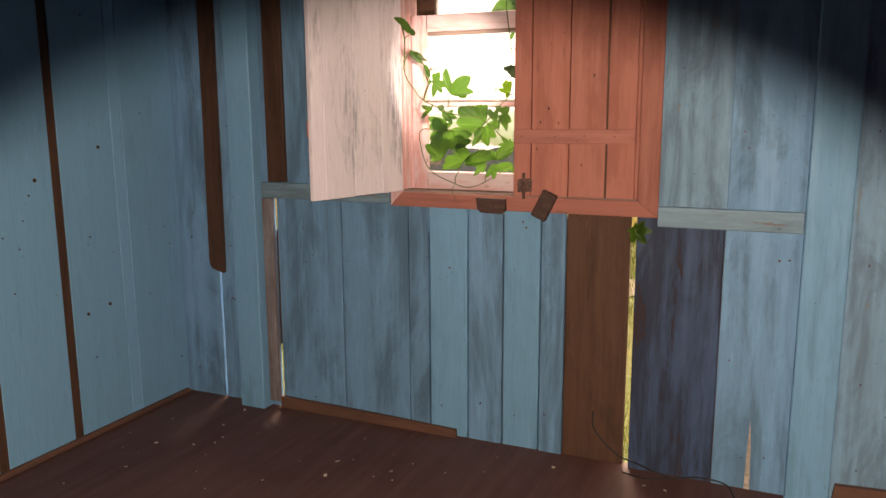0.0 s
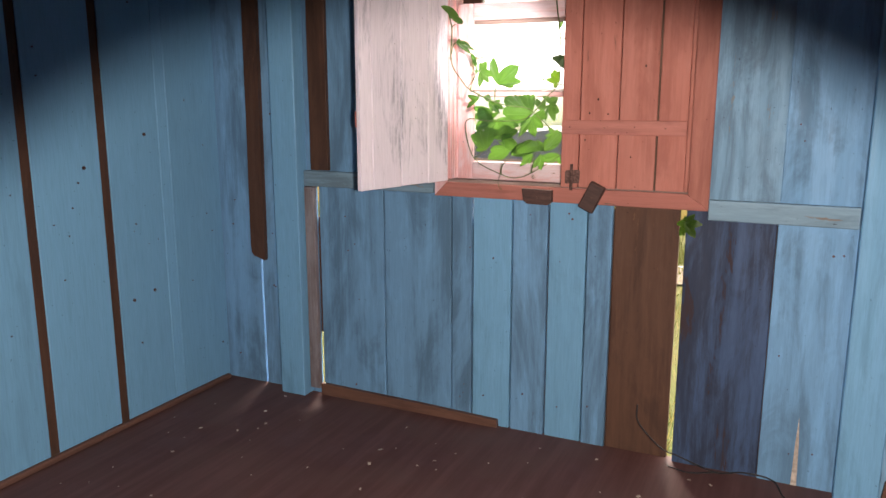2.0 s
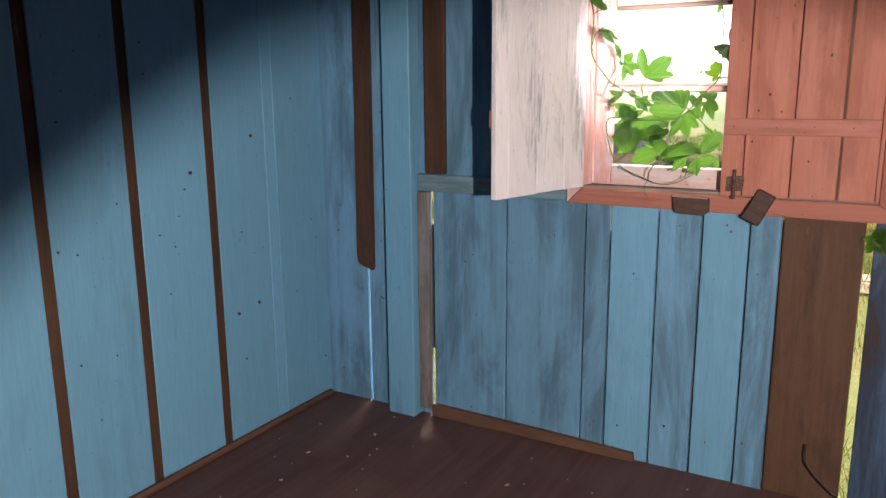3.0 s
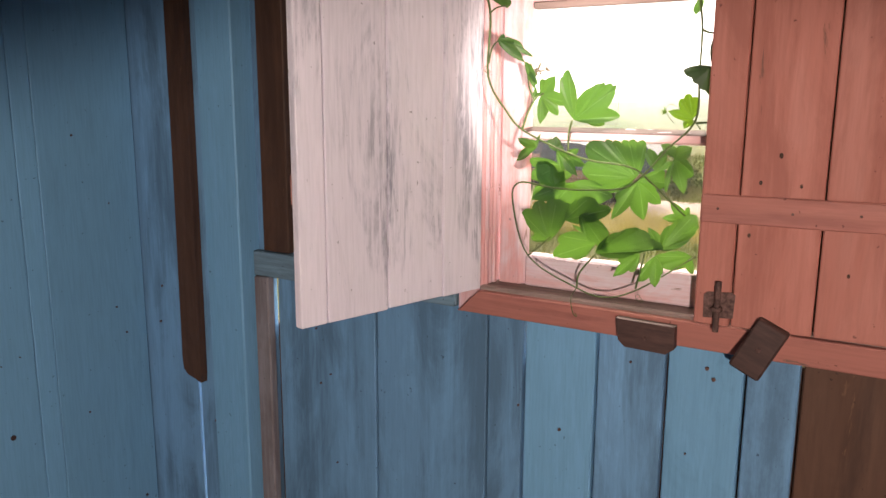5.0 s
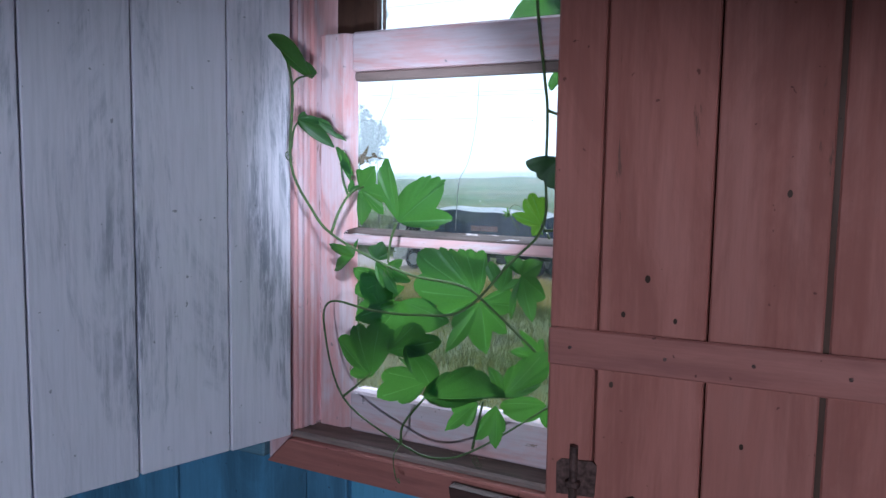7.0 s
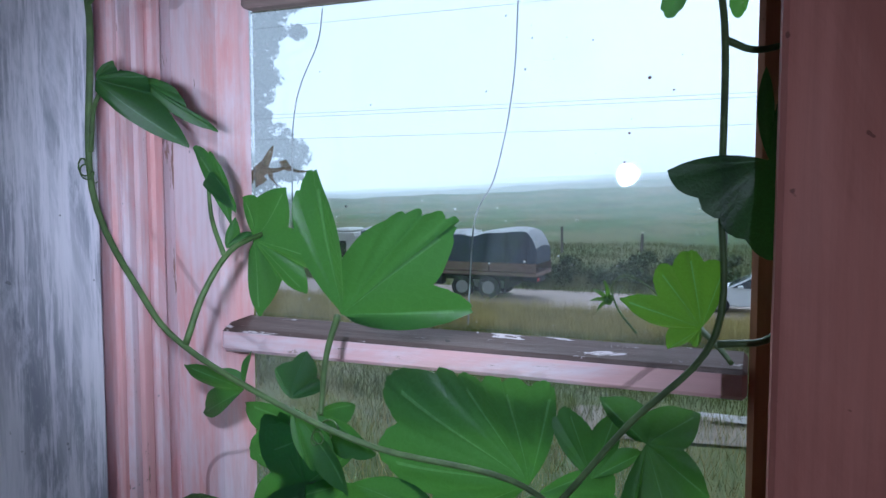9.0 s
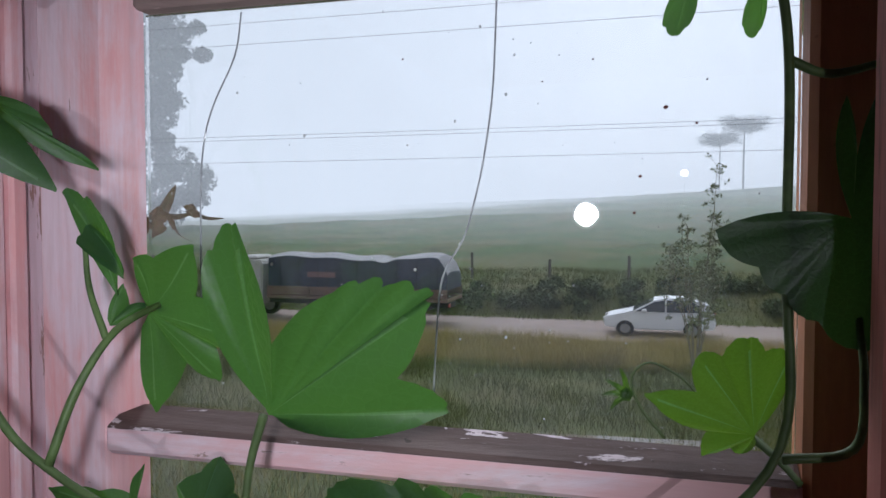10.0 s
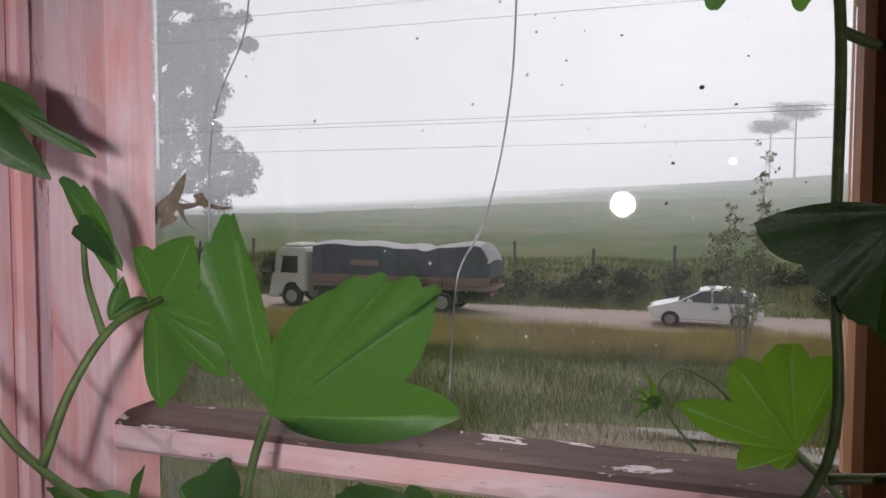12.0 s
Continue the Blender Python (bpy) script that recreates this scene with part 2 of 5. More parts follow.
def glowing_mist_material(name, density, foot, left, right):
    """Glowing veil that paints haze, thinning out towards the ground and to one side."""
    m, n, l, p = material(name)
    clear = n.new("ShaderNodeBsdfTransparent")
    # self-lit haze colour, so what lies behind fades towards the sky
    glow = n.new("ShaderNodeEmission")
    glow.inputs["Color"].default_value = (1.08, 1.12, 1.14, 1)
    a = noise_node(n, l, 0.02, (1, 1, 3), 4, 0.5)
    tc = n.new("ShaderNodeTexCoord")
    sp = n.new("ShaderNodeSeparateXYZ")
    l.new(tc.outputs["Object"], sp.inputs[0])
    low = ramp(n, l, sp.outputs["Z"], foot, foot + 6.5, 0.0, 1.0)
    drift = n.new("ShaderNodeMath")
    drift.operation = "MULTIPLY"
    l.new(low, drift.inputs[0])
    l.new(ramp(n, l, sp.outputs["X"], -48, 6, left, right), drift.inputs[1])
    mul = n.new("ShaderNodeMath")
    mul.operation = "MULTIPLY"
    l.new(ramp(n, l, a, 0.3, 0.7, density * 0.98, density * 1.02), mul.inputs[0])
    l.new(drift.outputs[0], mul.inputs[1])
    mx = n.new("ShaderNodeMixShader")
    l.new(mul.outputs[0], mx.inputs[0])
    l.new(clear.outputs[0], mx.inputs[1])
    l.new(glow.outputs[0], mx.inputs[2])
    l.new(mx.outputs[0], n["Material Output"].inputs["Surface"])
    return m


M_FLOOR = floor_material()
M_GLASS = glass_material()
M_LEAF = leaf_material("vine_leaf", (0.028, 0.08, 0.03), (0.11, 0.28, 0.032))
M_LEAF_YOUNG = leaf_material("young_vine_leaf", (0.05, 0.12, 0.02), (0.125, 0.26, 0.015))
# vine leaf darkened and less see-through to paint the shade beside the stile
M_LEAF_SHADED = leaf_material("shaded_vine_leaf", (0.022, 0.05, 0.022), (0.03, 0.07, 0.01), 0.12)
M_VEIN = leaf_material("leaf_vein", (0.085, 0.19, 0.07), (0.13, 0.28, 0.06))
M_CRACK = plain("crack_in_glass", (0.38, 0.40, 0.41), 0.2, 0, 0.3, 60)
M_SPOT = plain("red_brown_speck", (0.11, 0.03, 0.02), 0.7, 0, 0.3, 60)


# ---- mesh helpers ----
def mesh_of(bm, name, *mats):
    me = bpy.data.meshes.new(name)
    bmesh.ops.recalc_face_normals(bm, faces=bm.faces[:])
    bm.to_mesh(me)
    bm.free()
    for m in mats:
        me.materials.append(m)
    return me


def thing(name, label, category, kind="", group="", at=(0, 0, 0)):
    ob = new(name)
    ob.empty_display_size = 0.1
    ob.location = at
    return tagged(ob, label, category, group, kind)


def part(name, bm, mat, parent=None, label="", smooth=False):
    ob = new(name, mesh_of(bm, name, *(mat if isinstance(mat, (list, tuple)) else (mat,))))
    if smooth:
        for f in ob.data.polygons:
            f.use_smooth = True
    if parent is not None:
        ob.parent = parent
    return tagged(ob, label)


def box(x0, x1, y0, y1, z0, z1, bevel=0.003, bm=None):
    bm = bm or bmesh.new()
    made = bmesh.ops.create_cube(bm, size=1, matrix=Matrix.Translation(((x0 + x1) / 2, (y0 + y1) / 2, (z0 + z1) / 2)) @ Matrix.Diagonal((x1 - x0, y1 - y0, z1 - z0, 1)))
    if bevel:
        edges = list({e for v in made["verts"] for e in v.link_edges})
        bmesh.ops.bevel(bm, geom=edges, offset=bevel, segments=1, affect="EDGES")
    return bm


def moved(bm, m):
    bmesh.ops.transform(bm, matrix=m, verts=bm.verts[:])
    return bm


def prism(points, y0, y1, bm=None):
    """A solid of the outline (x, z) between two depths."""
    bm = bm or bmesh.new()
    a = [bm.verts.new((x, y0, z)) for x, z in points]
    b = [bm.verts.new((x, y1, z)) for x, z in points]
    bm.faces.new(a)
    bm.faces.new(b[::-1])
    for i in range(len(a)):
        k = (i + 1) % len(a)
        bm.faces.new((a[k], a[i], b[i], b[k]))
    return bm


def tube(points, radius, bm=None, sides=7, taper=1.0):
    bm = bm or bmesh.new()
    pts = [Vector(p) for p in points]
    rings = []
    for i, p in enumerate(pts):
        d = (pts[min(i + 1, len(pts) - 1)] - pts[max(i - 1, 0)]).normalized()
        a = d.cross(Vector((0.31, 0.2, 0.93))).normalized()
        b = d.cross(a)
        r = radius * (1 + (taper - 1) * i / max(1, len(pts) - 1))
        rings.append([bm.verts.new(p + r * (math.cos(k * math.tau / sides) * a + math.sin(k * math.tau / sides) * b)) for k in range(sides)])
    for u, v in zip(rings, rings[1:]):
        for k in range(sides):
            bm.faces.new((u[k], u[(k + 1) % sides], v[(k + 1) % sides], v[k]))
    bm.faces.new(rings[0][::-1])
    bm.faces.new(rings[-1])
    return bm


def smooth_line(points, steps=6):
    """Catmull-Rom through the points."""
    p = [Vector(q) for q in points]
    p = [2 * p[0] - p[1]] + p + [2 * p[-1] - p[-2]]
    out = []
    for i in range(1, len(p) - 2):
        for k in range(steps):
            t = k / steps
            a, b, c, d = p[i - 1:i + 3]
            out.append(0.5 * (2 * b + (c - a) * t + (2 * a - 5 * b + 4 * c - d) * t * t + (3 * b - a - 3 * c + d) * t ** 3))
    return out + [p[-2]]


def cylinder(r, depth, m, bm=None, sides=16, r2=None):
    bm = bm or bmesh.new()
    bmesh.ops.create_cone(bm, cap_ends=True, segments=sides, radius1=r, radius2=r if r2 is None else r2, depth=depth, matrix=m)
    return bm


rnd = random.Random(4)
XL, XR, YB, YW, TOP = -2.70, 0.56, -2.6, 3.02, 2.62   # inner faces of the room
W0, W1, WZ0, WZ1 = -1.46, -0.47, 1.06, 2.12           # clear window opening

# ---- floor, ceiling, closing walls ----
tagged(part("floor", box(XL - 0.06, XR + 0.06, YB - 0.06, YW + 0.024, -0.05, 0.0, 0.0), M_FLOOR), "worn dark red-brown painted floor with pale flakes", "floor", kind="structure")
ceiling_bm = bmesh.new()
for i in range(17):
    box(XL + i * 0.2, XL + i * 0.2 + 0.197, YB, YW, TOP, TOP + 0.025, 0.002, ceiling_bm)
tagged(part("ceiling", ceiling_bm, M_ROOF), "dark unpainted plank ceiling", "ceiling", kind="structure")

wall_south = thing("wall_south", "blue painted plank wall behind the walker", "wall", "structure")
wall_east = thing("wall_east", "blue painted plank wall beside the pink doorway", "wall", "structure")
wall_west = thing("wall_west", "sound blue plank wall with brown gaps between boards", "wall", "structure")
wall_north = thing("wall_north", "stained blue plank wall round the window", "wall", "structure")

# outer cover strips that close the joints of the plank walls
part("outer_sheathing", box(XL - 0.03, XL - 0.009, YB, YW + 0.05, -0.05, TOP, 0.002), M_BROWN, wall_west)
part("outer_sheathing", box(XL, XR + 0.3, YB - 0.06, YB - 0.03, -0.05, TOP, 0.002), M_BROWN, wall_south)
part("outer_sheathing", box(XR + 0.035, XR + 0.06, YB, YW + 0.05, -0.05, TOP, 0.002), M_BROWN, wall_east)

# ---- window ----
window = thing("window_1", "old pink wooden sash window overgrown with vine", "window", "structure")
# casing: mitred moulding round the opening, sloped towards the room
CO, CI, CY0, CY1 = 0.05, 0.0, 2.985, 3.02


def casing(points_outer, points_inner, y_outer, y_inner, y_back):
    bm = bmesh.new()
    (a, b), (c, d) = points_outer, points_inner
    v = [bm.verts.new((p[0], y, p[1])) for p, y in ((a, y_outer), (b, y_outer), (d, y_inner), (c, y_inner), (a, y_back), (b, y_back), (d, y_back), (c, y_back))]
    for f in ((0, 1, 2, 3), (7, 6, 5, 4), (0, 4, 5, 1), (1, 5, 6, 2), (2, 6, 7, 3), (3, 7, 4, 0)):
        bm.faces.new([v[i] for i in f])
    bmesh.ops.bevel(bm, geom=bm.edges[:], offset=0.003, segments=1, affect="EDGES")
    return bm


ox0, ox1, oz0, oz1 = -1.525, -0.415, 1.0, 2.19
ix0, ix1, iz0, iz1 = -1.455, -0.488, 1.062, 2.12
part("casing_bottom", casing(((ox0, oz0), (ox1, oz0)), ((ix0, iz0), (ix1, iz0)), 2.997, 2.972, 3.019), M_PINK_ALONG, window)
part("casing_top", casing(((ox0, oz1), (ox1, oz1)), ((ix0, iz1), (ix1, iz1)), 2.997, 2.972, 3.019), M_PINK_ALONG, window)
part("casing_side", casing(((ox0, oz0), (ox0, oz1)), ((ix0, iz0), (ix0, iz1)), 3.004, 2.998, 3.019), M_PINK_FLAKED, window)
part("casing_side", casing(((ox1, oz0), (ox1, oz1)), ((ix1, iz0), (ix1, iz1)), 2.997, 2.972, 3.019), M_PINK, window)
# lining of the opening, sill board
part("sill", box(-1.46, -0.47, 2.99, 3.16, 1.045, 1.072, 0.004), M_GREY_WOOD, window, "grey weathered wooden sill")
part("lining", box(-1.485, -1.450, 3.005, 3.15, 1.05, 2.12, 0.003), M_PINK_FLAKED, window)
part("lining", box(-0.485, -0.46, 3.022, 3.15, 1.05, 2.12, 0.003), M_PINK, window)
part("head", box(-1.46, -0.47, 3.022, 3.15, 2.09, 2.118, 0.003), M_PINK_ALONG, window)
# stop beads, giving the grooved jamb
for x0, x1, y0 in ((-1.4495, -1.444, 3.012), (-1.4495, -1.440, 3.026)):
    part("stop_bead", box(x0, x1, y0, y0 + 0.014, 1.073, 2.09, 0.0025), M_PINK_FLAKED, window)
# lower sash, the half that stands clear
stile = box(-1.437, -1.369, 3.045, 3.0665, 1.073, 1.778, 0.002)
for v in stile.verts:
    if v.co.x > -1.376 and v.co.y < 3.055:
        v.co.x -= 0.017
part("sash_stile", stile, M_PINK_FLAKED, window)
part("sash_stile", box(-1.437, -1.4, 3.067, 3.085, 1.073, 1.778, 0.002), M_PINK_FLAKED, window)
part("sash_stile", box(-0.973, -0.935, 3.045, 3.085, 1.073, 1.778, 0.004), M_STILE, window, "sash stile worn to brown wood")
part("sash_rail", box(-1.3695, -0.973, 3.043, 3.085, 1.712, 1.778, 0.004), M_FLAKED_ALONG, window)
part("sash_rail", box(-1.3695, -0.973, 3.043, 3.085, 1.073, 1.146, 0.004), M_FLAKED_ALONG, window)
part("top_putty", box(-1.3695, -0.973, 3.052, 3.075, 1.696, 1.7115, 0.003), M_GREY_WOOD, window)
mun = box(-1.385, -0.9735, 3.04, 3.0655, 1.409, 1.443, 0.003)
for v in mun.verts:
    if v.co.z > 1.43:
        v.co.z += -0.011 if v.co.y < 3.06 else -0.003
    elif v.co.y < 3.06:
        v.co.z += 0.003
mun.faces.ensure_lookup_table()
mun.normal_update()
for f in mun.faces:
    f.material_index = 1 if f.normal.z > 0.25 else 0
part("muntin", mun, (M_FLAKED_ALONG, M_MUNTIN), window, "muntin with flaking pink paint")
part("sash_stile", box(-0.545, -0.487, 3.05, 3.085, 1.073, 1.778, 0.004), M_PINK, window)
part("sash_rail", box(-0.935, -0.545, 3.048, 3.085, 1.712, 1.778, 0.004), M_PINK_ALONG, window)
part("sash_rail", box(-0.935, -0.545, 3.048, 3.085, 1.073, 1.146, 0.004), M_PINK_ALONG, window)
part("muntin", box(-0.935, -0.545, 3.048, 3.083, 1.409, 1.443, 0.003), M_MUNTIN, window)
# upper sash set further out
part("upper_stile", box(-1.437, -1.352, 3.092, 3.13, 1.765, 2.088, 0.004), M_BROWN, window, "bare brown upper sash stile")
part("upper_stile", box(-0.985, -0.935, 3.092, 3.13, 1.765, 2.088, 0.004), M_BROWN, window)
part("upper_stile", box(-0.545, -0.487, 3.092, 3.13, 1.765, 2.088, 0.004), M_BROWN, window)
part("upper_rail", box(-1.352, -0.985, 3.092, 3.13, 1.744, 1.778, 0.004), M_GREY_WOOD, window)
part("upper_rail", box(-1.352, -0.985, 3.092, 3.13, 2.03, 2.088, 0.004), M_PINK_ALONG, window)


def pane(x0, x1, z0, z1, y):
    ob = part("pane", box(x0, x1, y, y + 0.003, z0, z1, 0), M_GLASS, window, "dusty glass pane")
    ob.visible_shadow = False
    return ob


pane(-1.3685, -0.9735, 1.4352, 1.6955, 3.066)
pane(-1.3685, -0.9735, 1.1465, 1.4085, 3.066)
pane(-0.9345, -0.5455, 1.4435, 1.711, 3.066)
pane(-0.9345, -0.5455, 1.1465, 1.4085, 3.066)
pane(-1.3515, -0.9855, 1.7785, 2.0295, 3.11)
pane(-0.9345, -0.5455, 1.7785, 2.0875, 3.11)

# cracks and specks on the tall pane
cr1 = smooth_line([(-1.297, 3.064, 1.692), (-1.302, 3.064, 1.665), (-1.318, 3.064, 1.634), (-1.326, 3.064, 1.604), (-1.328, 3.064, 1.555), (-1.328, 3.064, 1.50)])
cr2 = smooth_line([(-1.134, 3.064, 1.693), (-1.136, 3.064, 1.64), (-1.140, 3.064, 1.606), (-1.145, 3.064, 1.58), (-1.153, 3.064, 1.552), (-1.166, 3.064, 1.528), (-1.170, 3.064, 1.49), (-1.172, 3.064, 1.445)])
for c in (cr1, cr2):
    part("crack", tube(c, 0.0006, sides=5), M_CRACK, window, "fine crack in the glass")
for x, z, r in ((-1.041, 1.623, 0.0015), (-1.054, 1.586, 0.0011), (-1.057, 1.566, 0.0010), (-1.108, 1.64, 0.0007), (-1.025, 1.614, 0.0009), (-1.02, 1.637, 0.0007), (-1.08, 1.651, 0.0008), (-1.191, 1.657, 0.0008)):
    bm = bmesh.new()
    bmesh.ops.create_icosphere(bm, subdivisions=1, radius=r, matrix=Matrix.Translation((x, 3.0655, z)) @ Matrix.Diagonal((1, 0.5, 0.8, 1)))
    part("speck", bm, M_SPOT, window)


drops = bmesh.new()
for _ in range(130):
    x, z = rnd.uniform(-1.36, -0.98), 1.445 + 0.25 * rnd.random() ** 1.4
    r = rnd.choice((0.00035, 0.0005, 0.0005, 0.0009)) * rnd.uniform(0.7, 1.2)
    bmesh.ops.create_icosphere(drops, subdivisions=1, radius=r, matrix=Matrix.Translation((x, 3.0657, z)) @ Matrix.Diagonal((1, 0.4, 1.1, 1)))
M_DROP = plain("pale_dust_specks", (0.62, 0.64, 0.65), 0.3, 0, 0.2, 60)
part("dust_specks", drops, M_DROP, window, "fine pale specks on the glass")


# ---- shutters ----
def closed_shutter():
    sh = thing("window_shutter", "pink plank shutter, all but closed, with a cross ledge", "shutter", group="window shutters")
    z0, z1 = 1.068, 2.11
    for x0, x1 in ((-0.8925, -0.7505), (-0.7475, -0.6125), (-0.6055, -0.5035)):
        part("board", box(x0, x1, 2.98, 3.0, z0, z1, 0.0025), M_PINK, sh)
    part("stile", box(-0.962, -0.8955, 2.978, 3.0, z0, z1, 0.003), M_PINK, sh)
    part("back_panel", box(-0.955, -0.50, 3.0008, 3.008, z0 + 0.005, z1 - 0.005, 0.001), M_BROWN, sh)
    part("filler", box(-0.6128, -0.6052, 2.9822, 3.0, z0 + 0.002, z1 - 0.002, 0.0005), M_BROWN, sh, "dirt-brown filler in the wide joint")
    part("edge_strip", box(-0.5025, -0.49, 2.978, 3.0, z0, z1, 0.002), M_PINK, sh)
    part("ledge", box(-0.962, -0.504, 2.972, 2.9775, 1.27, 1.325, 0.003), M_PINK_ALONG, sh)
    part("ledge", box(-0.962, -0.504, 2.972, 2.9775, 1.86, 1.91, 0.003), M_PINK_ALONG, sh)
    for x, z in ((-0.93, 1.298), (-0.8, 1.296), (-0.69, 1.30), (-0.58, 1.297)):
        bm = cylinder(0.0025, 0.003, pose(x, 2.971, z, 90))
        part("nail", bm, M_IRON, sh)
    for x, z, r in ((-0.859, 1.35, 0.0045), (-0.828, 1.401, 0.0055), (-0.79, 1.347, 0.004), (-0.872, 1.25, 0.0045), (-0.66, 1.52, 0.005), (-0.70, 1.19, 0.004)):
        knot = cylinder(r * 0.65, 0.0012, pose(x, 2.9795, z, 90), sides=12)
        for v in knot.verts:
            v.co.z = z + (v.co.z - z) * 1.5
        part("knot", knot, M_BROWN, sh, "dark knot in the pink board")
    # barrel bolt
    plate = prism([(-0.944, 1.082), (-0.889, 1.086), (-0.887, 1.132), (-0.893, 1.137), (-0.938, 1.134), (-0.945, 1.128)], 2.974, 2.9775)
    part("bolt_plate", plate, M_IRON, sh, "rusted bolt plate")
    part("bolt", cylinder(0.006, 0.10, pose(-0.918, 2.967, 1.108), sides=10), M_IRON, sh, "rusted barrel bolt")
    part("bolt_staple", box(-0.928, -0.908, 2.96, 2.974, 1.098, 1.108, 0.002), M_IRON, sh)
    return sh


pivot = Matrix.Translation((-0.49, 2.99, 0))
closed_shutter().matrix_local = pivot @ pose(0, 0, 0, 0, 0, 3.0) @ pivot.inverted()


def open_shutter():
    # hinged at the jamb, standing into the room; local x runs from hinge to free edge
    hinge, free = Vector((-1.462, 2.985, 0)), Vector((-1.597, 2.512, 0))
    d = free - hinge
    turn = math.degrees(math.atan2(d.y, d.x))
    sh = thing("window_shutter", "open weathered white plank shutter, paint worn grey", "shutter", group="window shutters", at=hinge)
    sh.rotation_euler = (0, 0, radians(turn))
    w = d.length
    cuts = [0.0, 0.122, 0.277, 0.429, w]
    for a, b in zip(cuts, cuts[1:]):
        lift = rnd.uniform(-0.0015, 0.0015)
        part("board", box(a + 0.0016, b - 0.0016, -0.011, 0.011, 1.068 + lift, 2.11, 0.002), M_WHITE, sh)
    for z in (1.30, 1.88):
        part("ledge", box(0.01, w - 0.01, -0.03, -0.0115, z, z + 0.06, 0.003), M_PINK_ALONG, sh)
    for z in (1.2, 1.95):
        part("hinge", cylinder(0.006, 0.07, pose(0.0, -0.016, z), sides=8), M_IRON, sh)
    return sh


open_shutter()

# wooden turn buttons on the casing
tb = thing("turn_button", "dark wooden turn button hanging on the pink casing", "latch", group="turn buttons")
part("block", prism([(-1.117, 1.054), (-0.995, 1.052), (-0.994, 1.006), (-1.01, 0.993), (-1.095, 0.995), (-1.11, 1.008)], 2.95, 2.972), M_BLOCK, tb)
part("screw", cylinder(0.005, 0.004, pose(-1.055, 2.949, 1.02, 90), sides=10), M_IRON, tb)
tb2 = thing("turn_button", "black tilted wooden turn button under the pink shutter", "latch", group="turn buttons", at=(-0.836, 2.958, 1.034))
tb2.rotation_euler = (0, radians(26), 0)
part("block", box(-0.031, 0.031, -0.014, 0.012, -0.056, 0.056, 0.004), M_BLOCK, tb2)
part("screw", cylinder(0.005, 0.004, pose(0, -0.0155, 0.0, 90), sides=10), M_IRON, tb2)

# ---- posts, rails and strips of the window wall ----
post_label = "blue painted square wall post"
tagged(part("post", box(-2.325, -2.19, 2.945, 3.03, 0.0, TOP, 0.004), M_BLUE_CLEAN), post_label, "post", "wall posts", "structure")
tagged(part("post", box(0.075, 0.215, 2.92, 3.0, 0.0, TOP, 0.004), M_BLUE_CLEAN), post_label, "post", "wall posts", "structure")
tagged(part("rail", box(-2.188, -1.527, 2.992, 3.018, 1.008, 1.079, 0.003), M_RAIL), "blue horizontal rail under the window", "rail", "wall rails", "structure")
tagged(part("rail", box(-0.413, 0.073, 2.972, 2.998, 0.972, 1.046, 0.003), M_RAIL), "grey-blue horizontal rail beside the window", "rail", "wall rails", "structure")
strip = prism([(-2.512, 0.70), (-2.508, 0.668), (-2.492, 0.652), (-2.45, 0.640), (-2.434, 0.634), (-2.431, 0.66), (-2.425, 1.4), (-2.418, TOP), (-2.497, TOP), (-2.504, 1.3)], 2.994, 3.018)
tagged(part("cover_strip", strip, M_BROWN), "bare brown cover strip with a rough cut end", "strip", "cover strips", "structure")
tagged(part("cover_strip", box(-2.15, -2.055, 2.995, 3.018, 1.082, TOP, 0.003), M_BROWN), "bare brown wooden strip beside the post", "strip", "cover strips", "structure")
tagged(part("cover_strip", box(-2.188, -2.135, 2.99, 3.018, 0.03, 1.006, 0.004), M_OLD_WOOD), "grey splintered strip beside the post", "strip", "cover strips", "structure")
sk = prism([(-2.13, 0.0), (-1.225, 0.0), (-1.228, 0.034), (-1.6, 0.046), (-2.13, 0.056)], 2.998, 3.018)
tagged(part("baseboard", sk, M_BROWN_ALONG), "low bare wooden skirting strip", "skirting", kind="structure")
tagged(part("baseboard", box(XL + 0.002, XL + 0.03, YB, 2.99, 0.0, 0.024, 0.006), M_BROWN_BACK), "low brown skirting strip", "skirting", kind="structure")
tagged(part("baseboard", prism([(0.222, -0.03), (0.525, -0.03), (0.525, 0.10), (0.37, 0.094), (0.235, 0.088)], 2.962, 2.985), M_BROWN_ALONG), "bare patch board nailed over the wall foot", "skirting", kind="structure")

# pink doorway at the end of the wall
jamb = thing("door_frame", "bright pink door jamb beside the blue wall", "door frame", "structure")
part("jamb", box(0.545, 0.66, 2.62, 2.80, -0.03, 2.1, 0.004), M_PINK_DOOR, jamb)
part("jamb", box(0.545, 0.66, 1.78, 1.86, -0.03, 2.1, 0.004), M_PINK_DOOR, jamb)
part("lintel", box(0.545, 0.66, 1.78, 2.80, 2.1, 2.2, 0.004), M_PINK_DOOR, jamb)
door = thing("door_1", "closed pink plank door", "door", "structure")
for i in range(5):
    part("board", box(0.60, 0.63, 1.862 + i * 0.1515, 1.862 + i * 0.1515 + 0.15, -0.02, 2.098, 0.003), M_PINK_DOOR, door)

# ---- vine ----
vine = thing("vine", "green climbing vine grown in round the window", "vine")


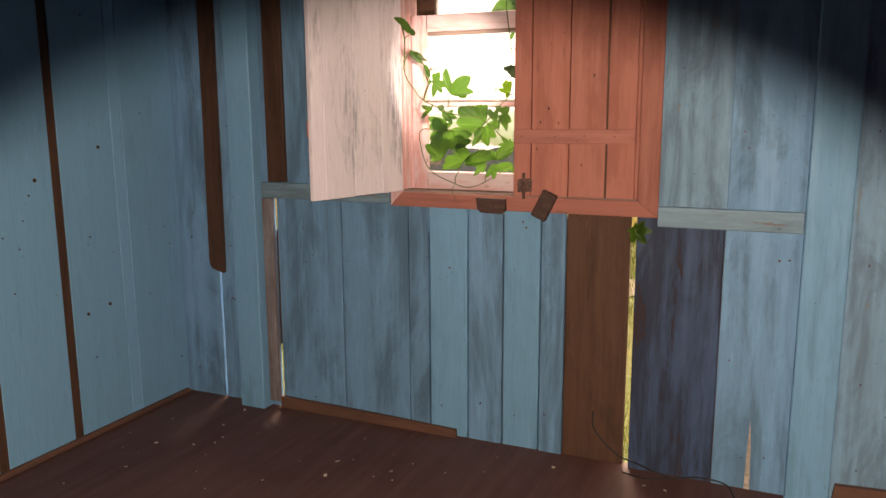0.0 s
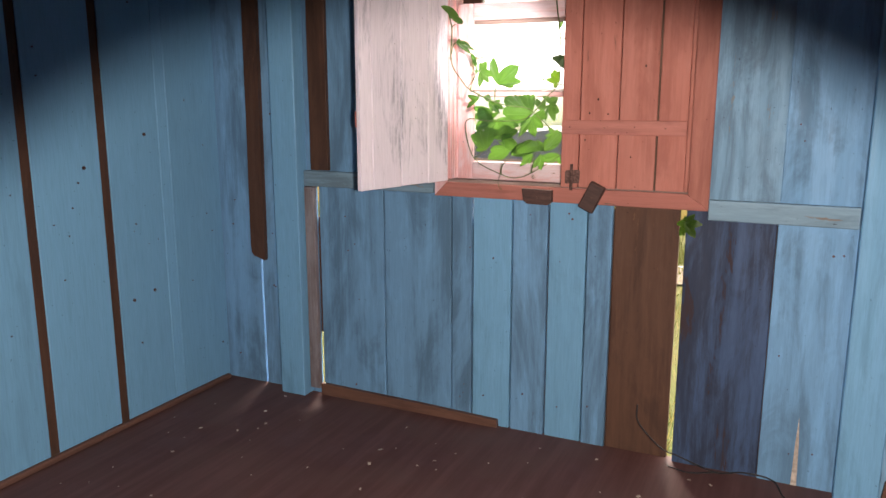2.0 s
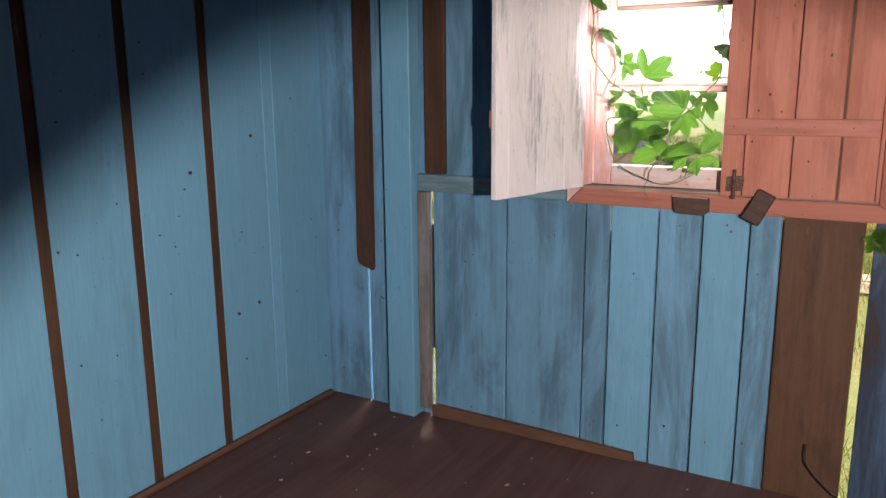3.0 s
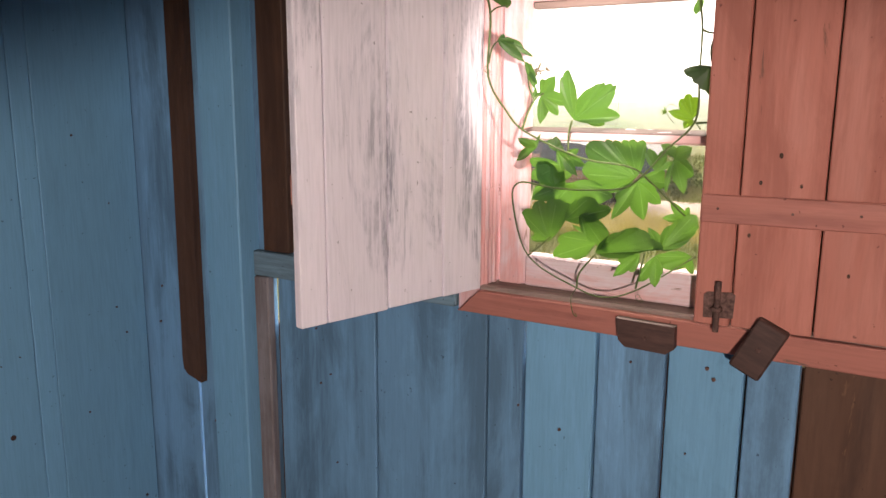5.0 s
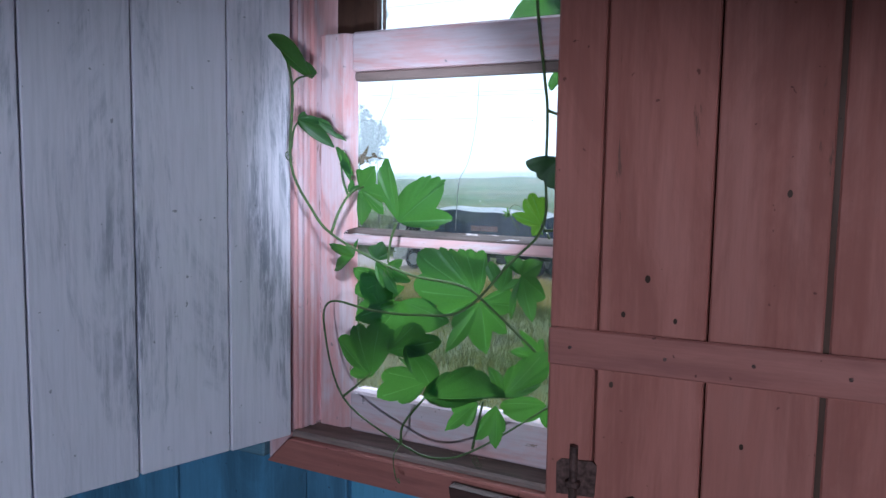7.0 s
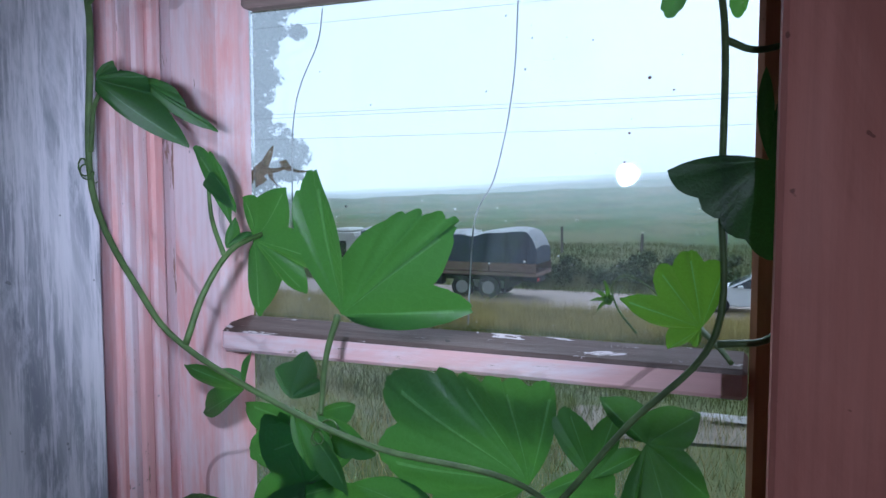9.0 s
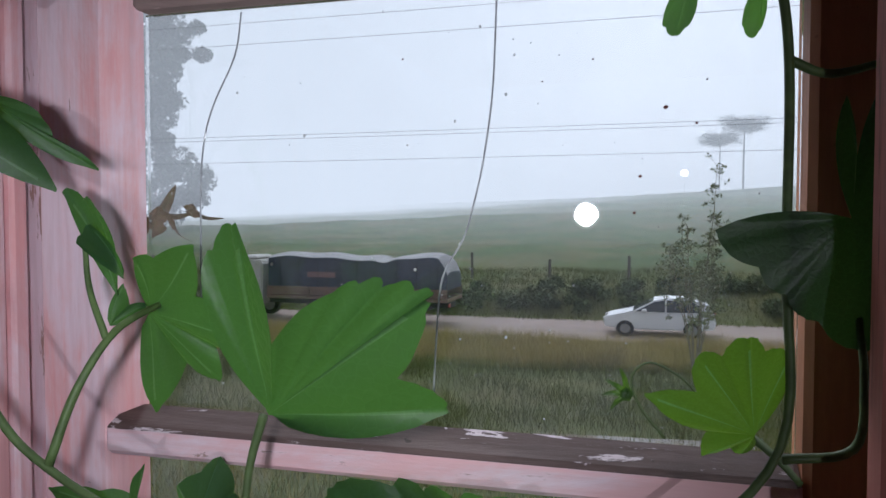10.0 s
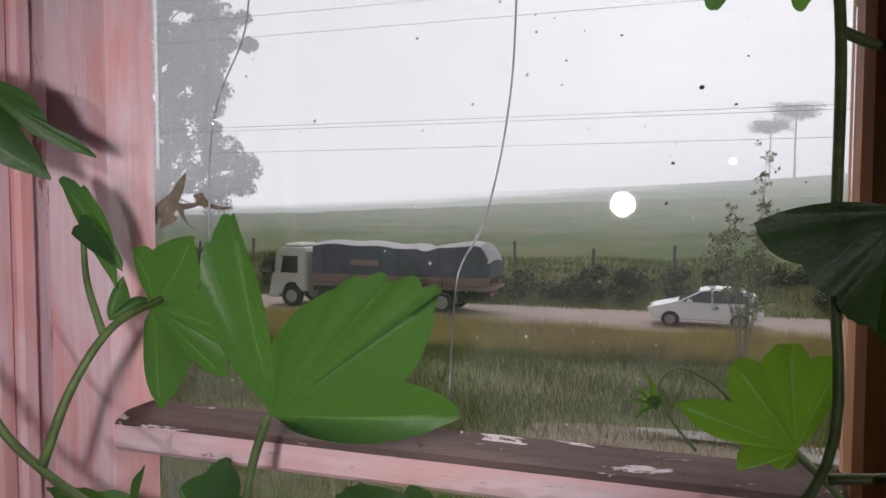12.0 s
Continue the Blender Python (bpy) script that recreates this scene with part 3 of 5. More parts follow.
def leaf_bm(tips, fold, seed, notch=0.5):
    """A lobed leaf, base at the origin, its middle lobe along y, about 1 long; the face looks along z."""
    r = random.Random(seed)
    bm = bmesh.new()
    span = radians(152)
    angles = [(-span + 2 * span * i / 56, False) for i in range(57)]
    for ang, length, wide in tips:
        angles = [a for a in angles if abs(a[0] - ang) > 0.03] + [(ang - 0.009, True), (ang + 0.009, False)]
    angles.sort()
    out = []
    for a, rib in angles:
        best = notch * (1 - 0.3 * (abs(a) / span) ** 2)
        for ang, length, wide in tips:
            d = abs(a - ang) / wide
            best = max(best, length * (1 - 0.40 * d ** 0.9 - 0.12 * d * d))
        best *= 1 - 0.022 * abs(math.sin(a * 9 + seed))
        out.append((a, best * (1 + r.uniform(-0.009, 0.009)), rib))
    rings = 7
    ph = r.uniform(0, 6)

    def at(a, q):
        x, y = math.sin(a) * q, math.cos(a) * q
        z = -fold * q * q + 0.05 * math.sin(3.2 * a + ph) * q + 0.05 * math.sin(7 * q + ph + a)
        near = min(abs(a - t[0]) for t in tips)
        return (x, y, z - 0.035 * q * math.exp(-(near / 0.16) ** 2))

    base = bm.verts.new((0, 0, 0))
    grid = [[bm.verts.new(at(a, q * (k + 1) / rings)) for a, q, rib in out] for k in range(rings)]
    for i in range(len(out) - 1):
        main = out[i][2] and min(abs(out[i][0] + 0.009 - t[0]) for t in tips) < 0.004
        f = bm.faces.new((base, grid[0][i], grid[0][i + 1]))
        f.material_index = 1 if main else 0
        for k in range(rings - 1):
            f = bm.faces.new((grid[k][i], grid[k + 1][i], grid[k + 1][i + 1], grid[k][i + 1]))
            f.material_index = 1 if out[i][2] and (main or k > 1) and k < rings - 2 else 0
    return bm


FIVE = [(0, 1.0, 0.58), (0.98, 0.92, 0.55), (-0.98, 0.92, 0.55), (1.95, 0.7, 0.55), (-1.95, 0.7, 0.55)]
THREE = [(0, 1.0, 0.6), (1.05, 0.72, 0.6), (-1.05, 0.72, 0.6)]
SPEAR = [(0, 1.0, 0.5), (1.35, 0.55, 0.5), (-1.35, 0.55, 0.5)]
SHAPES = []
for k, (tp, fd, notch) in enumerate(((FIVE, 0.12, 0.54), (THREE, 0.18, 0.55), (THREE, -0.12, 0.55), (SPEAR, 0.15, 0.36))):
    SHAPES.append([mesh_of(leaf_bm(tp, fd, k * 7 + 3, notch), "leaf", mt, M_VEIN) for mt in (M_LEAF, M_LEAF_YOUNG, M_DRYLEAF)])
    for me in SHAPES[-1]:
        for f in me.polygons:
            f.use_smooth = True


def leaf(bx, bz, tx, tz, y, shape=0, tint=0, size=1.0, dy=0.0, tilt=0.0, wide=1.0):
    """A leaf from its base to its tip on the window; dy: how far the tip leans out, tilt: degrees about its rib."""
    base, tip = Vector((bx, y, bz)), Vector((tx, y + dy, tz))
    up = (tip - base)
    length = up.length * size * (1.0 if size > 1.0 else 0.94)
    up.normalize()
    out = Vector((0, -1, 0.12))
    out = (out - out.dot(up) * up).normalized()
    side = up.cross(out)
    m = Matrix((side, up, out)).transposed().to_4x4() @ pose(0, 0, 0, 0, tilt, 0)
    ob = new("leaf", SHAPES[shape][tint])
    ob.matrix_local = Matrix.Translation(base) @ m @ Matrix.Diagonal((length * wide, length, length, 1))
    ob.parent = vine
    return ob


LEAF_COUNT = itertools.count(3)


def vine_leaf(base, tips, tint=0):
    """A lobed leaf: its base, and the way from it to the tip of each lobe, in turn round the leaf."""
    r = random.Random(next(LEAF_COUNT))
    size = max(Vector(t[:3]).length for t in tips)
    # a fourth number sets how far the notch after that lobe comes in
    lobes = [(math.atan2(t[0], t[2]), math.hypot(t[0], t[2]) / size, t[1] / size, t[3] if len(t) > 3 else 0) for t in tips]
    # the widest gap between lobes is where the leaf stalk comes in
    gaps = [((lobes[(i + 1) % len(lobes)][0] - a[0]) % math.tau, i) for i, a in enumerate(lobes)]
    cut = max(gaps)[1] + 1
    lobes = lobes[cut:] + lobes[:cut]
    turn, last = [], None
    for a, q, y, d in lobes:
        while last is not None and a < last:
            a += math.tau
        turn.append((a, q, y, d))
        last = a
    lobes = turn
    side = min(0.34, 0.42 * (math.tau - (lobes[-1][0] - lobes[0][0])))
    keys = [(lobes[0][0] - side, 0.16 * lobes[0][1], 0.0, False)]
    # only the longest of close lobes carries a rib
    ribs = [a for a, q, y, d in lobes if all(q >= p[1] or abs(p[0] - a) > 0.42 for p in lobes)]
    for i, (a, q, y, deep) in enumerate(lobes):
        keys.append((a, q, y, a in ribs))
        if i + 1 < len(lobes):
            b, q2, y2, d2 = lobes[i + 1]
            wide = b - a
            k = min(1.0, max(0.0, (wide - 0.3) / 0.55))
            dip = (deep or 1.03 - 0.50 * k * k * (3 - 2 * k)) * (0.4 * max(q, q2) + 0.6 * min(q, q2))
            keys.append((a + wide * (0.64 if 0 < deep < 0.6 else 0.5) + 0.06 * r.uniform(-1, 1), dip, (y + y2) * 0.5 + 0.04, False))
    keys.append((lobes[-1][0] + side, 0.16 * lobes[-1][1], 0.0, False))
    cols = []
    for (a, q, y, tip), (b, q2, y2, tip2) in zip(keys, keys[1:]):
        steps = 8
        for k in range(steps):
            u = k / steps
            # pointed at the lobe, rounded in the notch
            e = 1.05 if min(q, q2) < 0.3 * max(q, q2) else 0.78 if abs(q - q2) > 0.3 * max(q, q2) else 0.95
            w = u ** e if tip else 1 - (1 - u) ** e if tip2 else u
            swell = 0.05 * math.sin(math.pi * u)
            cols.append((a + (b - a) * u, (q + (q2 - q) * w) * (1 + swell) * (1 + (r.uniform(-0.009, 0.009) if k else 0)), y + (y2 - y) * u, tip and k == 0))
    cols.append(keys[-1][:3] + (False,))
    full = []
    for c in cols:
        if c[3]:
            full += [(c[0] - 0.013, c[1] * 0.985, c[2], True), (c[0] + 0.013, c[1], c[2], False)]
        else:
            full.append(c)
    ph, ph2 = r.uniform(0, 6), r.uniform(0, 6)
    mids = ribs
    bm = bmesh.new()
    rings = 8

    def at(a, q, y, f):
        near = min(abs(a - m) for m in mids)
        lift = 0.030 * math.sin(5 * q * f + ph) + 0.028 * f * math.sin(4 * a + ph2) + 0.045 * f * math.exp(-(near / 0.13) ** 2)
        return (math.sin(a) * q * f, y * f ** 1.4 + lift - 0.03 * f, math.cos(a) * q * f)

    root = bm.verts.new((0, 0, 0))
    net = [[bm.verts.new(at(a, q, y, (k + 1) / rings)) for a, q, y, rib in full] for k in range(rings)]
    for i in range(len(full) - 1):
        m = 1 if full[i][3] else 0
        bm.faces.new((root, net[0][i], net[0][i + 1])).material_index = m
        for k in range(rings - 1):
            bm.faces.new((net[k][i], net[k + 1][i], net[k + 1][i + 1], net[k][i + 1])).material_index = m if k < rings - 2 else 0
    ob = part("leaf", bm, ((M_LEAF, M_LEAF_YOUNG, M_LEAF_SHADED)[tint], M_LEAF_SHADED if tint == 2 else M_VEIN), vine, "", True)
    ob.matrix_local = Matrix.Translation(base) @ Matrix.Diagonal((size, size, size, 1))
    return ob


# the large leaf before the tall pane
vine_leaf((-1.244, 2.997, 1.458), [(-0.027, -0.017, 0.074), (-0.006, -0.025, 0.103, 0.500), (0.048, -0.017, 0.069), (0.073, -0.022, 0.072), (0.096, -0.027, 0.066, 0.760), (0.099, 0.003, 0.008)])
vine_leaf((-1.326, 3.008, 1.509), [(-0.005, 0.016, -0.062), (0.008, -0.023, 0.033), (0.038, -0.013, 0.040), (0.064, 0.012, -0.017), (0.032, 0.022, -0.043)])
vine_leaf((-1.242, 3.030, 1.465), [(0.050, 0.010, -0.002), (0.047, 0.010, -0.019), (0.004, 0.005, -0.013)])
# yellow-green leaf beside the stile
vine_leaf((-1.000, 3.008, 1.463), [(-0.004, 0.022, -0.016), (-0.022, 0.022, -0.019), (-0.050, 0.005, 0.015), (-0.026, -0.008, 0.037), (-0.006, -0.023, 0.049), (0.013, -0.008, 0.039)], 1)
# leaf hanging by the stile, its shade painted in as darker green
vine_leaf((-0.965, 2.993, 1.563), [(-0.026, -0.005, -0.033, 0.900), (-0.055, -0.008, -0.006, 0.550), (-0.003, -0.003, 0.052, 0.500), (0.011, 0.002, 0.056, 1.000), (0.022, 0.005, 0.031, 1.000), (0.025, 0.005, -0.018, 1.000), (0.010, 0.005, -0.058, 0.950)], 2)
# small leaves up the climbing stem
vine_leaf((-1.380, 2.945, 1.688), [(-0.052, -0.015, 0.045), (-0.080, -0.020, 0.072), (0.007, 0.000, 0.010)])
vine_leaf((-1.387, 2.920, 1.622), [(0.012, 0.005, 0.012), (0.029, 0.015, 0.002), (0.044, 0.037, -0.045)])
vine_leaf((-1.377, 2.950, 1.625), [(0.021, 0.010, -0.004), (0.031, 0.010, -0.020), (0.043, 0.025, -0.036)])
vine_leaf((-1.331, 2.990, 1.520), [(-0.017, -0.024, 0.058), (-0.001, -0.015, 0.048)])
vine_leaf((-1.324, 2.985, 1.530), [(-0.012, -0.020, 0.020), (-0.009, -0.015, 0.030)])
vine_leaf((-1.334, 2.985, 1.504), [(0.004, 0.005, 0.023), (0.013, 0.015, 0.011), (0.009, 0.015, 0.003)])
# leaves under the muntin
vine_leaf((-1.321, 2.985, 1.398), [(-0.063, 0.025, -0.033), (-0.038, -0.017, 0.020), (-0.014, -0.005, 0.017), (0.006, 0.005, 0.030)])
vine_leaf((-1.289, 3.000, 1.392), [(-0.015, 0.000, 0.020), (-0.006, 0.030, 0.029), (0.016, 0.020, 0.003)])
vine_leaf((-1.270, 2.975, 1.394), [(0.028, -0.015, -0.009), (0.054, -0.020, -0.050), (0.012, -0.005, -0.038)])
vine_leaf((-1.114, 3.030, 1.340), [(-0.065, 0.010, -0.038), (-0.120, 0.010, 0.001), (-0.114, 0.000, 0.065), (-0.053, 0.000, 0.074), (-0.014, -0.010, 0.077), (0.020, -0.010, 0.076)])
vine_leaf((-1.068, 3.020, 1.355), [(-0.026, 0.000, 0.033), (-0.016, 0.000, 0.047), (0.017, 0.000, 0.049), (0.032, 0.010, 0.019)])
vine_leaf((-1.032, 3.015, 1.385), [(-0.002, -0.005, -0.033), (-0.013, -0.005, -0.070), (-0.031, 0.005, 0.026), (0.032, 0.005, 0.022), (0.039, 0.005, -0.031), (0.025, -0.015, -0.070)])
vine_leaf((-1.109, 3.030, 1.333), [(-0.043, -0.030, -0.081), (-0.044, -0.010, -0.027), (0.050, 0.000, 0.026), (0.068, -0.010, 0.001), (0.054, -0.010, -0.042), (0.020, -0.010, -0.080)])
vine_leaf((-1.283, 3.040, 1.357), [(-0.040, 0.000, -0.079), (-0.074, 0.000, -0.034), (-0.082, 0.000, 0.011), (0.009, 0.000, -0.046)])
vine_leaf((-1.255, 3.030, 1.321), [(-0.041, 0.000, -0.052), (-0.095, 0.000, -0.038), (0.050, 0.000, 0.006), (0.098, -0.010, -0.023)])
vine_leaf((-1.261, 2.990, 1.386), [(0.037, -0.010, 0.013), (0.054, -0.010, -0.020), (0.024, -0.010, -0.023)])
# leaves over the bottom rail
vine_leaf((-1.284, 2.985, 1.197), [(-0.045, 0.000, -0.003), (-0.068, -0.005, 0.057), (-0.033, -0.005, 0.084), (0.010, 0.000, 0.090), (0.043, 0.005, 0.078)])
vine_leaf((-1.250, 2.975, 1.246), [(0.018, 0.005, 0.040), (0.059, 0.000, 0.054), (0.109, -0.010, 0.034), (0.063, -0.005, 0.001)])
vine_leaf((-1.211, 2.970, 1.261), [(0.039, 0.000, 0.009), (0.063, -0.005, -0.026), (0.064, -0.010, -0.072), (0.014, 0.000, -0.048)])
vine_leaf((-1.181, 2.990, 1.201), [(-0.031, -0.010, -0.038), (-0.097, 0.000, -0.041), (-0.081, 0.000, 0.008), (-0.036, 0.000, 0.019), (-0.055, 0.000, 0.034)])
vine_leaf((-1.169, 2.960, 1.184), [(0.017, 0.005, 0.031), (0.048, 0.005, 0.049), (0.091, 0.000, 0.059), (0.139, -0.005, 0.023), (0.086, -0.010, 0.009)])
vine_leaf((-1.039, 2.975, 1.202), [(-0.030, 0.000, 0.043), (0.017, 0.005, 0.052), (0.060, 0.015, 0.076), (0.064, 0.015, 0.042), (0.042, 0.015, 0.012)])
vine_leaf((-1.078, 2.965, 1.191), [(-0.007, -0.005, -0.036), (-0.051, -0.010, -0.052), (-0.043, 0.000, -0.010)])
vine_leaf((-1.045, 2.960, 1.192), [(-0.032, -0.005, -0.055), (0.019, -0.005, -0.028), (0.006, -0.010, -0.063)])
vine_leaf((-0.987, 3.020, 1.186), [(-0.064, 0.000, -0.024), (-0.074, 0.000, -0.007), (-0.036, 0.000, 0.008), (0.005, 0.000, -0.036)])
vine_leaf((-1.001, 3.035, 1.254), [(-0.054, 0.000, 0.005), (-0.040, 0.000, 0.041), (-0.001, 0.000, 0.032)])
vine_leaf((-1.300, 3.035, 1.312), [(-0.005, 0.000, -0.062), (-0.054, 0.000, -0.036), (-0.045, 0.000, 0.047), (-0.019, 0.000, 0.054), (0.046, 0.000, 0.034)])
# leaf tips seen over the top rail
vine_leaf((-1.026, 3.140, 1.715), [(-0.010, -0.006, -0.039), (-0.017, -0.005, -0.027), (0.001, -0.005, -0.028)])
vine_leaf((-0.984, 3.150, 1.709), [(-0.005, 0.005, -0.032), (-0.011, 0.000, -0.020), (0.002, 0.005, -0.022)])


def curl(cx, cy, cz, r, turns, lean):
    """A coiled tendril."""
    pts = []
    for k in range(int(turns * 12)):
        a = k * math.tau / 12
        q = r * (1 - 0.5 * k / (turns * 12))
        pts.append((cx + q * math.cos(a) + lean * k * 0.0004, cy + 0.002 * math.sin(a * 0.5), cz + q * math.sin(a) - 0.0003 * k))
    part("tendril", tube(pts, 0.0007, sides=5, taper=0.5), M_STEM, vine, "", True)


curl(-1.428, 2.94, 1.565, 0.006, 3, 1)
curl(-1.235, 2.965, 1.385, 0.007, 3, -1)
curl(-1.075, 2.95, 1.105, 0.006, 2.5, 1)
# leaves behind the upper pane
leaf(-1.0, 1.82, -1.15, 1.80, 3.15, 1, 0, 1.0, 0, 10)
leaf(-1.0, 1.83, -1.05, 1.765, 3.15, 0, 0, 1.0, 0, 10)
# sprig pushing in below the casing, through the gap
leaf(-0.487, 0.955, -0.455, 0.90, 2.99, 0, 1, 1.0, -0.02, 10)
leaf(-0.487, 0.955, -0.462, 0.975, 2.985, 2, 1, 1.1, -0.02, -10)
# dried leaves outside the glass
for bx, bz, tx, tz in ((-1.375, 1.556, -1.348, 1.592), (-1.345, 1.568, -1.316, 1.556), (-1.36, 1.56, -1.345, 1.54), (-1.37, 1.565, -1.335, 1.562)):
    leaf(bx, bz, tx, tz, 3.078, 3, 2, 0.8, 0, 50, 0.5)


def stem(name, points, radius, taper=0.7):
    part(name, tube(smooth_line(points), radius, sides=8, taper=taper), M_STEM, vine, "", True)


stem("stem", [(-1.012, 3.0, 1.86), (-1.01, 2.997, 1.78), (-0.996, 2.996, 1.68), (-0.990, 2.996, 1.63), (-0.990, 2.996, 1.545), (-0.991, 2.994, 1.462), (-1.039, 2.985, 1.405), (-1.104, 2.965, 1.331), (-1.180, 2.955, 1.317), (-1.266, 2.955, 1.316), (-1.350, 2.960, 1.322), (-1.364, 2.960, 1.276), (-1.321, 2.955, 1.163), (-1.205, 2.950, 1.107), (-1.141, 2.950, 1.095), (-1.074, 2.955, 1.120), (-0.979, 3.020, 1.187)], 0.0023)
stem("stem", [(-1.438, 2.945, 1.748), (-1.419, 2.945, 1.672), (-1.422, 2.945, 1.548), (-1.372, 2.940, 1.472), (-1.338, 2.944, 1.437), (-1.264, 2.950, 1.402), (-1.195, 2.960, 1.378), (-1.108, 2.970, 1.366), (-1.063, 2.980, 1.333), (-0.981, 3.020, 1.246)], 0.0026)
stem("stem", [(-1.338, 2.944, 1.439), (-1.330, 2.955, 1.475), (-1.322, 2.975, 1.503), (-1.320, 3.012, 1.514)], 0.0026)
stem("stem", [(-1.324, 2.97, 1.50), (-1.338, 2.975, 1.525), (-1.345, 2.98, 1.55)], 0.002)
stem("petiole", [(-1.250, 3.003, 1.456), (-1.249, 2.985, 1.43), (-1.24, 2.962, 1.395)], 0.0026)
stem("petiole", [(-1.003, 3.028, 1.460), (-0.99, 3.01, 1.452), (-0.982, 2.998, 1.445)], 0.0022)
stem("stem", [(-0.990, 2.997, 1.632), (-0.972, 3.002, 1.626), (-0.945, 3.004, 1.632)], 0.0024)
stem("stem", [(-0.990, 2.996, 1.456), (-0.9606, 3.0, 1.462), (-0.957, 3.0, 1.492), (-0.960, 3.0, 1.52)], 0.0023)
stem("petiole", [(-1.42, 2.945, 1.68), (-1.40, 2.94, 1.69), (-1.366, 2.93, 1.691)], 0.002)
stem("petiole", [(-1.422, 2.945, 1.575), (-1.41, 2.94, 1.61), (-1.385, 2.94, 1.63)], 0.002)
stem("petiole", [(-1.321, 2.955, 1.165), (-1.30, 2.965, 1.185), (-1.281, 2.98, 1.206)], 0.0022)
stem("petiole", [(-1.205, 2.95, 1.107), (-1.20, 2.95, 1.14), (-1.17, 2.965, 1.184)], 0.0024)
stem("petiole", [(-1.08, 2.955, 1.12), (-1.072, 2.955, 1.16), (-1.068, 2.965, 1.194)], 0.0022)
stem("tendril", [(-1.205, 2.95, 1.107), (-1.215, 2.945, 1.085), (-1.208, 2.94, 1.055), (-1.197, 2.935, 1.048), (-1.20, 2.935, 1.056)], 0.0011)
stem("tendril", [(-1.040, 3.02, 1.455), (-1.052, 3.02, 1.470), (-1.056, 3.02, 1.484), (-1.048, 3.02, 1.492), (-1.035, 3.02, 1.487), (-1.025, 3.02, 1.478)], 0.0007)
for ang in (-40, 0, 35, 80):
    leaf(-1.058, 1.476, -1.058 - 0.014 * math.cos(radians(ang)), 1.476 + 0.014 * math.sin(radians(ang)), 3.02, 3, 1, 1.0, 0, 30, 0.5)
stem("stem", [(-0.50, 3.03, 0.90), (-0.495, 3.01, 0.945), (-0.487, 2.99, 0.955)], 0.002)

# ---- small things on the floor ----
cable = thing("cable", "thin black electric cable lying along the wall foot", "cable")
part("wire", tube(smooth_line([(-0.63, 2.985, 0.22), (-0.62, 2.975, 0.15), (-0.53, 2.96, 0.07), (-0.46, 2.955, 0.05), (-0.32, 2.94, 0.02), (-0.22, 2.93, 0.045), (-0.12, 2.92, 0.04), (-0.07, 2.87, 0.004), (0.05, 2.86, 0.003), (0.25, 2.87, 0.004), (0.5, 2.85, 0.004)], 8), 0.0032, sides=6), M_CABLE, cable, "", True)
part("wire", tube(smooth_line([(-0.50, 2.95, 0.004), (-0.42, 2.93, 0.003), (-0.36, 2.935, 0.012), (-0.31, 2.935, 0.024)], 6), 0.003, sides=6), M_CABLE, cable, "", True)
flakes = bmesh.new()
for _ in range(70):
    x, y = rnd.uniform(-2.6, 0.2), 2.9 - abs(rnd.gauss(0, 0.7))
    s = rnd.choice((0.003, 0.004, 0.006, 0.010)) * rnd.uniform(0.6, 1.2)
    c = Matrix.Translation((x, y, 0.0035)) @ pose(0, 0, 0, rnd.uniform(-12, 12), rnd.uniform(-12, 12), rnd.uniform(0, 360)) @ Matrix.Diagonal((s * 1.6, s, 0.0025, 1))
    bmesh.ops.create_cube(flakes, size=1, matrix=c)
tagged(part("paint_flakes", flakes, M_DEBRIS), "pale flakes of paint and dust scattered on the floor", "debris", kind="stuff")

# ---- outdoors ----
def hill(x, y):
    """Height of the land: slope below the house, road bench, bank, then the misty hill."""
    def ease(a, b, t):
        t = np.clip((t - a) / (b - a), 0, 1)
        return t * t * (3 - 2 * t)
    z = -0.8 - 2.10 * np.clip((y - 4) / 25.5, 0, 1) - 0.05 * ease(29, 31, y)
    crest = np.clip(5.6 + 0.045 * x, -6, 9)
    z = z + 1.1 * ease(36.9, 40.0, y) + (crest + 1.87) * ease(39, 132, y) ** 0.8 - 12 * ease(135, 420, y)
    off = np.where((y > 30.2) & (y < 37.0), 0.0, 1.0) * ease(4, 10, y)
    return z + off * (0.05 * np.sin(x * 0.9 + 0.7 * y) + 0.06 * np.sin(0.37 * x - 0.5 * y + 1) + 0.25 * ease(45, 90, y) * np.sin(x * 0.07 + 2) * np.sin(y * 0.09))


